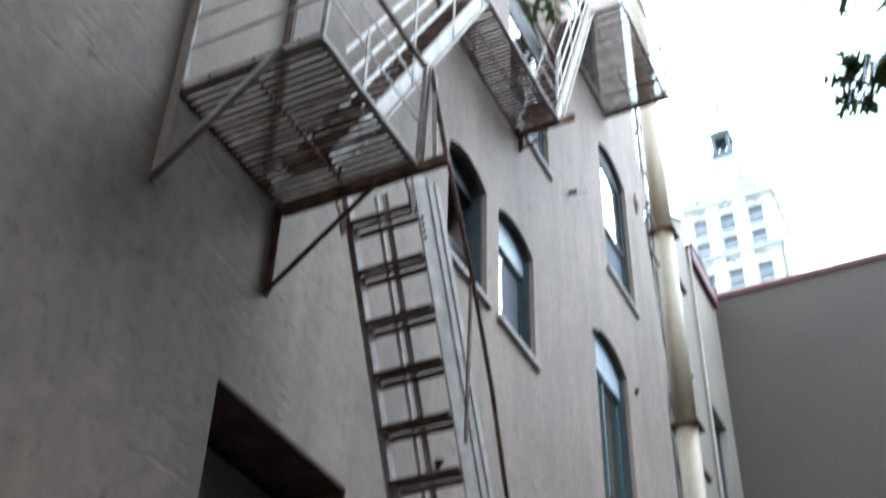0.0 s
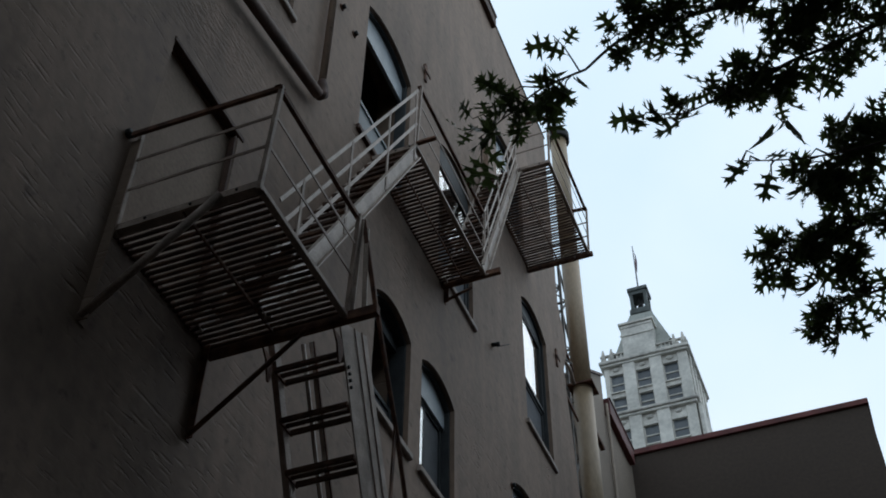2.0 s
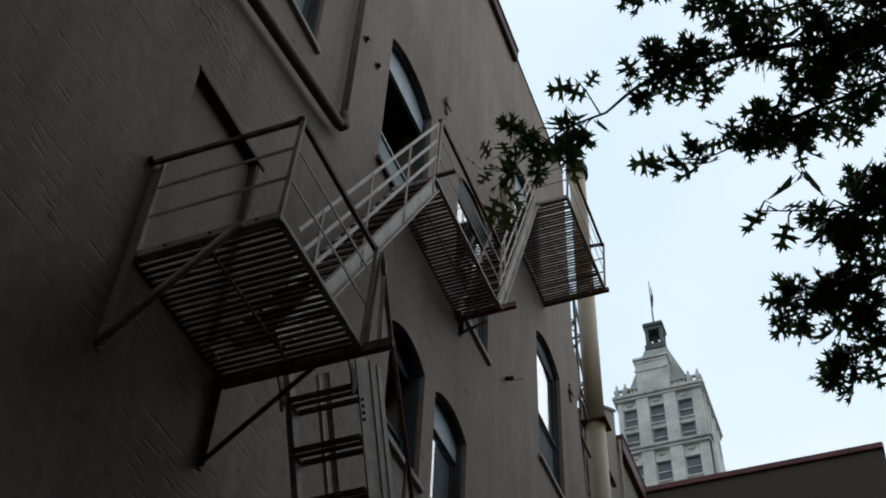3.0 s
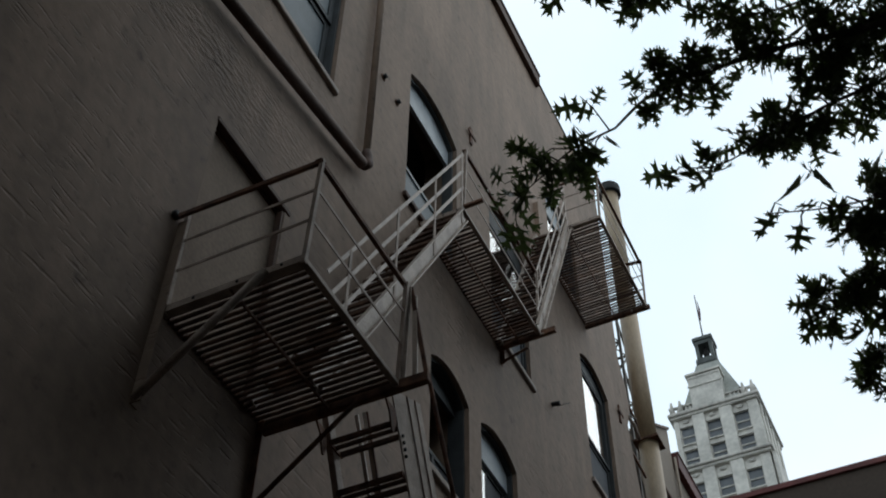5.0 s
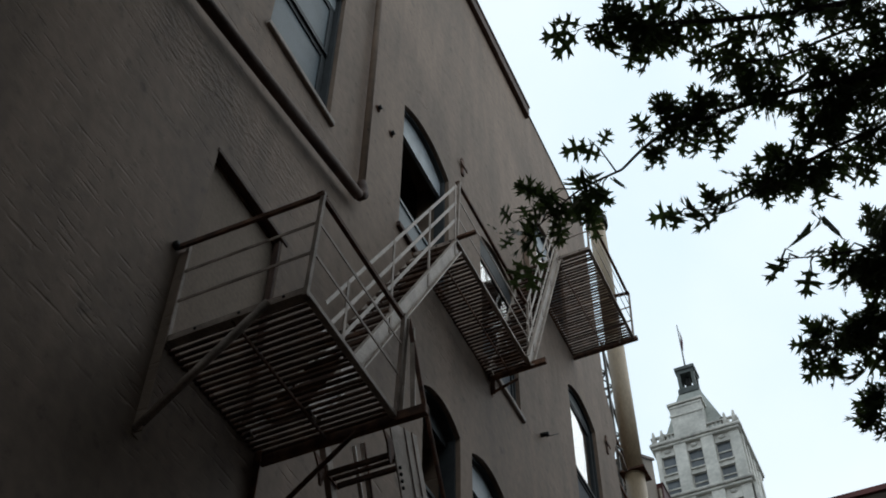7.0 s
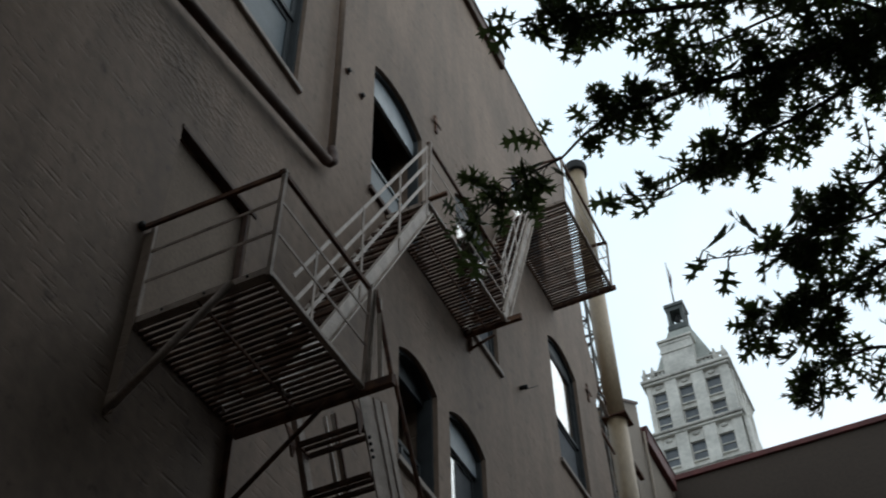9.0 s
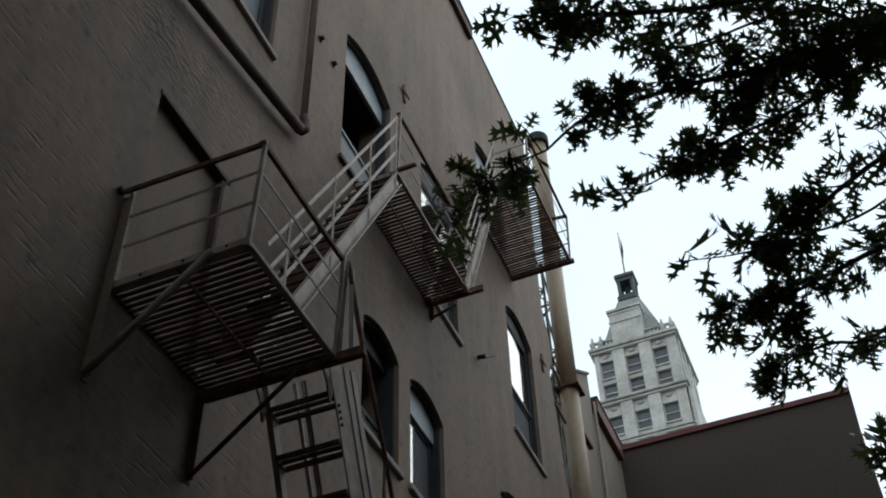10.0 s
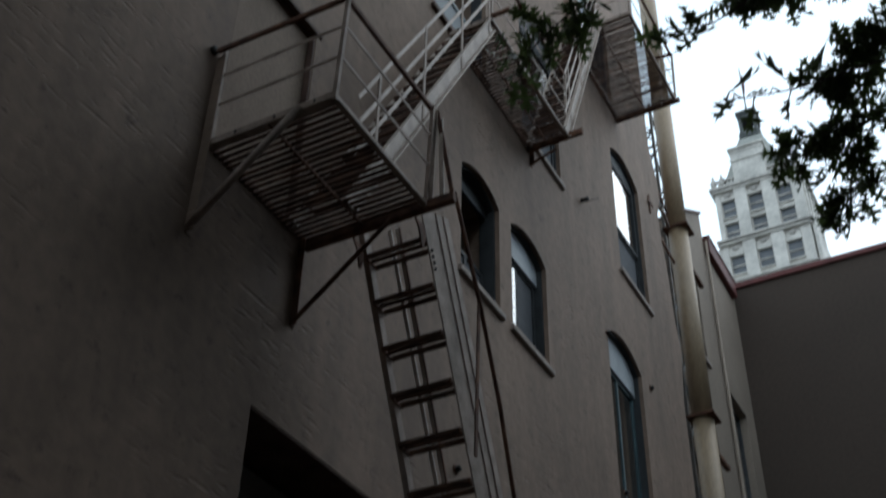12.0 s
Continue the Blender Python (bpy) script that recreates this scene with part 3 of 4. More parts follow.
def landing(y0, y1, width, z, rail, label, pitch, beam_out, sides, braces, droop=0.03):
    """A grated platform on brackets with a railing. sides: outer, near, far rails as (from, to) stretches or None."""
    root = thing("fire_escape_landing", (0, (y0 + y1) / 2, z), label, "fire escape", "fire escape landings")
    # angle-iron frame
    part("edge_bar", angle_iron((width, y0, z), (width, y1, z), 0.034, 0.007, (0, 0, 1), (-1, 0, 0)), M_PAINT, root, "pale painted outer edge")
    part("wall_bar", box(0.001, 0.016, y0, y1 - 0.026, z + 0.034, z + 0.075), M_IRON, root, "dark ledger plate on the wall")
    part("end_bar", angle_iron((0.02, y0, z), (width - 0.002, y0, z), 0.052, 0.007, (0, 0, 1), (0, 1, 0)), M_PAINT, root, "chipped painted end plate")
    for bx in (0.25, 0.55, 0.85):
        part("bolt", tube([(width * bx, y0 - 0.010, z + 0.028), (width * bx, y0 + 0.002, z + 0.028)], 0.010, 8), M_DARK, root, "", True)
    part("beam", bar((0.004, y1, z + 0.01), (beam_out, y1, z + 0.01), 0.075, 0.05, (0, 0, 1), 0.004), M_IRON, root, "dark rusty beam that sticks out past the edge")
    part("middle_bar", bar((width * 0.5, y0 + 0.01, z + 0.006), (width * 0.5, y1 - 0.03, z + 0.006), 0.028, 0.012, (0, 0, 1)), M_IRON, root)
    me = to_mesh("slat", box(-0.018, width - 0.03, -pitch * 0.25, pitch * 0.25, 0.0, 0.016), M_SLAT)
    n = int((y1 - y0 - 0.06) / pitch)
    for i in range(n):
        piece("slat", me, root, (0.02, y0 + 0.035 + (i + 0.5) * (y1 - y0 - 0.06) / n + random.uniform(-0.003, 0.003), z + 0.016 + random.uniform(-0.002, 0.002)), (0, random.uniform(-0.004, 0.004), random.uniform(-0.006, 0.006)))
    # brackets
    for y, low, out, r in braces:
        part("bracket_leg", angle_iron((0.003, y, z + (0.03 if r else rail - 0.10)), (0.003, y, z - low - 0.02), 0.045 if r else 0.062, 0.008, (0, 1, 0), (1, 0, 0)), M_IRON if r else M_WALL, root)
        part("brace", tube([(0.02, y, z - low), (out, y + (0.06 if r else 0.0), z - 0.005)], 0.017 if r else 0.026, 10), M_IRON if r else M_PAINT, root, "diagonal round brace", True)
    # railing
    x, lean = width - 0.012, 0.045
    outer, near, far = sides
    posts = []
    heights = (0.40, 0.70)

    def lean_x(px, h):
        return px + lean * h if px > width * 0.6 else px

    if outer:
        a, b = outer
        part("top_rail", angle_iron((x + lean, a - 0.03, z + rail), (x + lean, b, z + rail), 0.036, 0.006, (0, 0, -1), (-1, 0, 0)), M_IRON, root, "dark brown top rail")
        for h in heights:
            rail_bar("mid_rail", (x + lean * h, a, z + rail * h), (x + lean * h, b, z + rail * h), M_PAINT, root, flat=(0.024, 0.007))
        posts += [(x, a + 0.012), (x, b - 0.012)]
    for y, stretch in ((y0 + 0.012, near), (y1 - 0.012, far)):
        if stretch:
            p, q = stretch
            part("top_rail", angle_iron((p - 0.02, y - 0.09, z + rail - droop), (lean_x(q, 1), y - 0.03, z + rail), 0.036, 0.006, (0, 0, -1), (0, 1 if y < y1 - 0.1 else -1, 0)), M_IRON, root, "dark brown top rail")
            for h in heights:
                rail_bar("mid_rail", (p, y - 0.02 * h, z + rail * h), (lean_x(q, h), y - 0.02 * h, z + rail * h), M_PAINT, root, flat=(0.024, 0.007))
            posts += [(p + 0.012, y)]
            if abs(q - x) > 0.05 or not outer:
                posts += [(q, y)]
    for px, py in posts:
        part("post", bar((px, py, z - 0.01), (lean_x(px, 1), py - 0.02, z + rail + 0.004), 0.027, 0.027, (1, 0, 0)), M_PAINT, root)
    return root


landing_low = landing(4.04, 5.19, 0.98, 6.68, 0.89, "fire escape landing with rusty grating and brown top rail", 0.0455, 1.18,
                      ((4.04, 5.19), (0.03, 0.98), None), ((4.01, 0.68, 0.75, False), (5.12, 0.67, 0.70, True)), 0.07)
landing_mid = landing(7.17, 9.10, 0.50, 10.84, 0.95, "narrow fire escape landing with rusty grating between two stairs", 0.050, 0.68,
                      ((7.17, 9.08), None, None), ((9.16, 0.16, 0.30, True),))
landing(10.57, 12.46, 0.955, 14.21, 0.95, "fire escape landing with see-through rusty grating under the roof", 0.052, 1.0,
                       ((10.57, 12.46), (0.45, 0.955), (0.72, 0.955)), ((10.60, 0.30, 0.55, False),))
part("rail_flange", tube([(0.002, 3.955, 7.485), (0.03, 3.955, 7.485)], 0.032, 12), M_DARK, landing_low, "round wall flange of the rail", True)
# small step plate and splice pieces on the middle landing
part("plate", box(0.48, 0.70, 7.16, 7.20, 10.88, 10.91), M_IRON, landing_mid, "short stub of angle iron")


def stair(name, label, x0, x1, foot, head, rise, strip, rails, mat=M_STRING, deep=0.125, shift=0.0, lean=0.0):
    """A steep steel stair between two (y, z) ends, with bar treads."""
    root = thing(name, ((x0 + x1) / 2, foot[0], foot[1]), label, "stairs", "fire escape stairs")
    (ya, za), (yb, zb) = foot, head
    d = Vector((0, yb - ya, zb - za)).normalized()
    for x, s in ((x0, 1), (x1, -1)):
        depth = deep if s < 0 else 0.07
        up = Vector((1, 0, 0)).cross(d)
        mid = up * (lean if s < 0 else 0.0)
        string = part("stringer", bar(Vector((x, ya, za)) + mid, Vector((x, yb, zb)) + mid, 0.010, depth, (1, 0, 0)), mat, root, "off-white side plate")
        for k in () if strip and s < 0 else (-0.5, 0.5):
            o = up * (depth * k) + mid
            part("flange", bar(Vector((x - s * 0.016, ya, za)) + o, Vector((x - s * 0.016, yb, zb)) + o, 0.042, 0.010, (1, 0, 0)), mat, string)
        if strip and s < 0:
            for k in (-0.01, -0.29):
                o = up * (deep * k) + mid
                part("rib", bar(Vector((x + 0.009, ya, za)) + o, Vector((x + 0.009, yb, zb)) + o, 0.005, 0.007, (1, 0, 0)), M_IRON, string)
    n = max(2, round((zb - za) / rise))
    run = 0.165
    w = x1 - x0 - 0.014
    front = to_mesh("tread_bar", box(-w / 2, w / 2, -0.012, 0.012, -0.028, 0.004), M_SLAT)
    cleat = to_mesh("cleat", box(-0.005, 0.005, -run / 2, run / 2, -0.014, 0.010), M_IRON)
    for i in range(1, n):
        f = (i + shift) / n
        y, z = ya + (yb - ya) * f, za + (zb - za) * f
        t = part("tread", box(x0 + 0.007, x1 - 0.007, y - 0.012, y + 0.012, z - 0.016, z + 0.004), M_SLAT, root, "rusty steel tread")
        for k in (-0.066, 0.066):
            piece("tread_bar", front, t, ((x0 + x1) / 2, y + k, z))
        for e in (x0 + 0.006, x1 - 0.016):
            piece("cleat", cleat, t, (e + 0.005, y, z - 0.016))
    for x, hs in rails:
        for h in hs:
            part("handrail", bar((x, ya, za + h), (x, yb, zb + h), 0.007, 0.030, (1, 0, 0)), M_STRING, root, "pale painted flat rail")
        top = max(hs)
        for f in (0.12, 0.42, 0.72, 0.985):
            y, z = ya + (yb - ya) * f, za + (zb - za) * f
            part("post", bar((x, y, z - 0.10), (x, y, z + top + 0.01), 0.030, 0.012, (0, 1, 0)), M_PAINT, root)
    return root


stair("fire_escape_stair", "steep painted stair from the lowest landing to the narrow one", 0.08, 0.515, (4.94, 6.70), (7.11, 10.67), 0.245, False, ((0.52, (0.45, 0.72, 1.0)),))
stair("fire_escape_stair", "steep painted stair up to the highest landing", 0.08, 0.515, (9.01, 10.83), (10.45, 14.12), 0.245, False, ((0.52, (0.30, 0.57, 0.85)),))
drop = stair("fire_escape_stair", "steep stair hung below the lowest landing with grated treads", 0.40, 0.87, (8.507, 0.03), (5.322, 6.80), 0.2945, True, (), mat=M_PAINT, deep=0.42, shift=0.27, lean=-0.16)
# its handrail, knee bar and hanger plates
part("handrail", tube([(1.00, 5.52, 7.06), (1.00, 5.916, 6.34), (1.00, 6.208, 5.69), (1.00, 6.402, 5.11), (0.97, 8.40, 0.95)], 0.016, 8), M_IRON, drop, "dark brown handrail", True)
part("knee_bar", bar((1.0, 5.90, 6.40), (0.95, 5.948, 5.20), 0.034, 0.010, (0, 1, 0)), M_IRON, drop, "brown flat bar")
part("hanger_bar", bar((1.02, 5.21, 7.57), (1.14, 5.25, 6.72), 0.030, 0.014, (1, 0, 0)), M_IRON, landing_low, "flat rusty hanger")
part("post_plate", bar((1.00, 5.195, 7.56), (0.98, 5.195, 6.73), 0.060, 0.012, (1, 0, 0)), M_PAINT, landing_low, "wide painted corner plate")
part("hanger_plate", bar((1.045, 5.215, 7.48), (1.06, 5.235, 6.73), 0.034, 0.010, (1, 0, 0)), M_STRING, landing_low, "pale painted hanger strip")
for x in (0.375, 0.862):
    bm = bmesh.new()
    rims = [[bm.verts.new((e, y, z)) for y, z in ((5.215, 6.66), (5.345, 6.66), (5.36, 6.58), (5.335, 6.47), (5.315, 6.47), (5.27, 6.60))] for e in (x, x + 0.012)]
    bm.faces.new(rims[0])
    bm.faces.new(rims[1][::-1])
    for k in range(6):
        bm.faces.new((rims[0][k], rims[0][(k + 1) % 6], rims[1][(k + 1) % 6], rims[1][k]))
    part("gusset", bm, M_IRON, drop, "rusty tapered hanger plate")
for x, w, mat, label in ((0.545, 0.026, M_WHITE, "pale painted tie bar"), (0.602, 0.026, M_WHITE, "pale painted tie bar"), (0.622, 0.010, M_IRON, "rusty edge of a tie bar")):
    part("tie_bar", bar((x, 8.60, 0.03), (x, 5.42, 6.80), w, 0.014, (1, 0, 0)), mat, drop, label)
bolt = to_mesh("bolt", tube([(0, 0, 0), (0.012, 0, 0)], 0.011, 8), M_DARK)
for i in range(4):
    piece("bolt", bolt, drop, (0.876, 5.435 + i * 0.018, 6.52 - i * 0.040))

# ---------------------------------------------------------------- pipes and hardware on the main wall
drain = thing("drain_pipe", (0.09, 6.05, 10.35), "dark brown drain pipe along the wall with a painted downpipe", "pipe")
part("sloping_run", tube([(0.09, -2.0, 8.70), (0.09, 3.73, 9.86), (0.09, 5.90, 10.30)], 0.052, 14), M_LINTEL, drain, "dark brown run", True)
part("downpipe", tube([(0.055, 6.00, 18.9), (0.055, 6.00, 10.62)], 0.036, 14), M_WALL, drain, "downpipe painted like the wall", True)
part("elbow", tube([(0.055, 6.00, 10.63), (0.065, 6.02, 10.55), (0.085, 6.01, 10.43), (0.09, 5.93, 10.31)], 0.044, 14), M_LINTEL, drain, "", True)
for z in (15.0, 17.4):
    part("clip", box(0.002, 0.125, 5.945, 6.055, z, z + 0.03), M_PAINT, drain)
for y in (1.0,):
    part("clip", box(0.002, 0.15, y, y + 0.03, 9.53 + (y - 1) * 0.163, 9.65 + (y - 1) * 0.163), M_LINTEL, drain)

def wall_anchor(y, z, label, kind):
    root = thing("wall_anchor", (0, y, z), label, "wall hardware", "old iron fittings on the wall")
    if kind == "cross":
        part("plate", box(0.001, 0.022, y - 0.03, y + 0.03, z - 0.19, z + 0.15, 0.004), M_IRON, root)
        part("arm", box(0.022, 0.036, y - 0.11, y + 0.11, z - 0.03, z + 0.025, 0.004), M_IRON, root)
    elif kind == "stub":
        part("stub", tube([(0.0, y, z), (0.045, y, z + 0.008)], 0.026, 10), M_DARK, root, "", True)
        part("flange", tube([(0.0, y, z), (0.010, y, z)], 0.042, 12), M_IRON, root, "", True)
    else:
        part("hook", tube([(0.0, y, z), (0.10, y, z - 0.01)], 0.028, 8), M_DARK, root, "", True)
        part("rod", tube([(0.05, y + 0.05, z), (0.13, y + 0.30, z + 0.22)], 0.006, 6), M_DARK, root, "thin rod along the wall", True)


wall_anchor(6.575, 12.23, "dark iron pipe stub in the wall", "stub")
wall_anchor(6.266, 12.29, "small iron hook in the wall", "stub")
wall_anchor(8.443, 13.99, "cross-shaped iron anchor plate on the wall", "cross")
wall_anchor(10.714, 11.32, "iron hook with a thin rod on the wall", "rod")
wall_anchor(13.67, 13.51, "cross-shaped iron anchor plate near the corner", "cross")
wall_anchor(12.776, 9.697, "small iron hook beside a tall window", "stub")
wall_anchor(7.457, 6.036, "small iron hook behind the stair", "stub")
wall_anchor(11.283, 9.652, "iron stub at a window's head", "stub")
wall_anchor(11.434, 7.609, "small iron hook beside a tall window", "stub")

# ---------------------------------------------------------------- duct, mast and annex beyond the corner
duct = thing("exhaust_duct", (-0.06, 15.3, 0), "tall tan round duct with a black cap beyond the corner", "duct")
PX, PY = -0.02, 15.25
segments = (0.0, 3.2, 6.6, 10.52, 14.10, 17.2, 20.55)
for a, b in zip(segments, segments[1:]):
    part("duct_section", tube([(PX, PY, a), (PX, PY, b - 0.004)], 0.160, 24), M_PIPE, duct, "", True)
    part("seam", tube([(PX, PY, b - 0.05), (PX, PY, b)], 0.167, 24), M_PIPE, duct, "", True)
part("cap", tube([(PX, PY, 20.50), (PX, PY, 20.53), (PX, PY, 20.70), (PX, PY, 20.72)], 0.225, 24), M_DARK, duct, "black cap ring", True)
for z in (10.52, 14.10):
    bm = box(PX - 0.20, PX + 0.22, PY - 0.20, PY + 0.20, z - 0.02, z + 0.012)
    add_box(bm, PX - 0.18, PX - 0.10, PY + 0.15, 16.9, z - 0.05, z + 0.01)
    part("bracket", bm, M_IRON, duct, "brown bracket collar")

clutter = thing("pipe_bracket", (0.0, 14.2, 13.9), "rusty brackets and pipe ends at the wall's broken corner", "bracket")
part("arm", bar((-0.06, 14.27, 14.42), (-0.10, 15.05, 14.36), 0.05, 0.03, (0, 0, 1)), M_IRON, clutter)
part("arm", bar((-0.06, 14.10, 13.30), (-0.10, 15.08, 13.36), 0.05, 0.03, (0, 0, 1)), M_IRON, clutter)
part("strut", bar((-0.06, 14.28, 14.02), (-0.06, 14.86, 14.34), 0.03, 0.012, (1, 0, 0)), M_GALV, clutter, "bare steel strut")
part("pipe_end", tube([(-0.02, 14.17, 13.86), (0.03, 14.33, 13.80), (0.03, 14.52, 13.62)], 0.03, 8), M_PAINT, clutter, "painted pipe end", True)

mast = thing("lattice_ladder", (-0.45, 15.7, 0), "steel lattice ladder in the gap between two buildings", "ladder")
for dx in (0.0, 0.42):
    for dy in (0.0, 0.42):
        part("upright", bar((-0.72 + dx, 15.45 + dy, 0), (-0.72 + dx, 15.45 + dy, 17.4), 0.045, 0.045, (1, 0, 0)), M_GALV, mast)
rung = to_mesh("rung", box(-0.21, 0.21, -0.015, 0.015, -0.02, 0.02), M_GALV)
for i in range(16):
    z = 8.0 + i * 0.58
    piece("rung", rung, mast, (-0.51, 15.45, z))
    piece("rung", rung, mast, (-0.51, 15.87, z + 0.02))
    up = i % 2
    part("lattice_bar", bar((-0.30, 15.45 + 0.42 * up, z), (-0.30, 15.87 - 0.42 * up, z + 0.58), 0.036, 0.012, (1, 0, 0)), M_GALV, mast)
    part("lattice_bar", bar((-0.72 + 0.42 * up, 15.45, z), (-0.30 - 0.42 * up, 15.45, z + 0.58), 0.036, 0.012, (0, 1, 0)), M_GALV, mast)
    part("lattice_bar", bar((-0.72 + 0.42 * up, 15.87, z), (-0.30 - 0.42 * up, 15.87, z + 0.58), 0.036, 0.012, (0, 1, 0)), M_GALV, mast)

AX = -0.40
ANNEX_WINDOWS = ((17.15, 17.55, 12.9, 14.9), (17.0, 17.45, 9.2, 11.9), (18.85, 19.85, 9.0, 13.05))
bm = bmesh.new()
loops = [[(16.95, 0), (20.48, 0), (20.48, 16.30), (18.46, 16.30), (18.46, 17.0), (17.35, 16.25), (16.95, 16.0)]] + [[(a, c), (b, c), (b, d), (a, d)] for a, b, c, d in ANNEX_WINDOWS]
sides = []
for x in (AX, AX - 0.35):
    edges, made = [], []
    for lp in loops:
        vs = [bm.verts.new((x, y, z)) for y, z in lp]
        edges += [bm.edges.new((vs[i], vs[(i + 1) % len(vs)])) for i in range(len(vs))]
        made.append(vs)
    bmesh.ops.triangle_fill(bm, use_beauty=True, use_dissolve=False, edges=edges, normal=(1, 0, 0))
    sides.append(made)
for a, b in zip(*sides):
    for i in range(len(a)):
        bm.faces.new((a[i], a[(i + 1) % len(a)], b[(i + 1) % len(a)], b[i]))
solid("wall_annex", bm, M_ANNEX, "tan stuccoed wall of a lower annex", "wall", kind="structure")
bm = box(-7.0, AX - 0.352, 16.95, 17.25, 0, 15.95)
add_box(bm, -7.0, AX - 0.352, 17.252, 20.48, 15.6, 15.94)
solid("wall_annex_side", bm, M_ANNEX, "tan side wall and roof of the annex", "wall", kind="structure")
for i, (a, b, c, d) in enumerate(ANNEX_WINDOWS):
    w = thing(f"window_{9 + i}", (AX, (a + b) / 2, c), "plain dark sash window in the tan annex", "window", kind="structure")
    bm = bmesh.new()
    for q in ((a, a + 0.05, c, d), (b - 0.05, b, c, d), (a + 0.05, b - 0.05, c, c + 0.05), (a + 0.05, b - 0.05, d - 0.05, d), (a + 0.05, b - 0.05, (c + d) / 2 - 0.03, (c + d) / 2 + 0.03)):
        add_box(bm, AX - 0.2, AX - 0.14, *q)
    part("window_frame", bm, M_FRAME, w)
    part("pane", box(AX - 0.176, AX - 0.170, a + 0.05, b - 0.05, c + 0.05, d - 0.05), M_GLASS, w)
    part("window_sill", box(AX - 0.138, AX + 0.05, a - 0.05, b + 0.05, c - 0.07, c + 0.003), M_SILL, w)
cap = thing("sloping_flashing", (AX, 17.9, 16.6), "dark metal flashing on the annex wall's sloping shoulder", "flashing")
part("strip", bar((AX - 0.17, 17.30, 16.24), (AX - 0.17, 18.49, 17.045), 0.42, 0.05, (1, 0, 0)), M_LINTEL, cap)
coping = thing("red_coping", (AX, 19.5, 16.35), "red metal coping along the annex roof edge", "coping")
part("coping_strip", box(AX - 0.4, AX + 0.11, 18.50, 20.30, 16.06, 16.42, 0.01), M_RED, coping)
part("drip_edge", box(AX - 0.4, AX + 0.13, 18.50, 20.30, 16.425, 16.45), M_RED, coping)
gutter = thing("downspout", (AX + 0.06, 18.6, 0), "slim tan downspout on the annex wall", "pipe")
part("spout", tube([(AX + 0.05, 18.48, 16.3), (AX + 0.05, 18.48, 0.0)], 0.03, 10), M_ANNEX, gutter, "", True)

# taupe building that closes the alley, its colour darkened to hold the shade there
grey = solid("wall_far", box(AX - 0.6, 4.36, 20.50, 34.0, 0, 16.425), M_GREY, "plain taupe stuccoed building at the alley's end, coloured darker for shade", "building", kind="structure")
cop = thing("red_roof_trim", (2.0, 20.5, 16.3), "thin red metal trim on the far building's roof edge", "coping")
part("front_trim", box(AX - 0.6, 4.40, 20.44, 20.70, 16.43, 16.56, 0.008), M_RED, cop)
part("side_trim", box(4.20, 4.40, 20.705, 34.0, 16.43, 16.56, 0.008), M_RED, cop)


vent = thing("roof_vent", (1.83, 20.8, 16.56), "small pale hooped vent pipes on the far roof", "vent")
for x in (1.75, 1.92):
    part("hoop", tube([(x - 0.05, 20.8, 16.43)] + [(x - 0.05 * math.cos(k * math.pi / 6), 20.8, 16.70 + 0.06 * math.sin(k * math.pi / 6)) for k in range(7)] + [(x + 0.05, 20.8, 16.43)], 0.010, 6), M_GALV, vent, "", True)

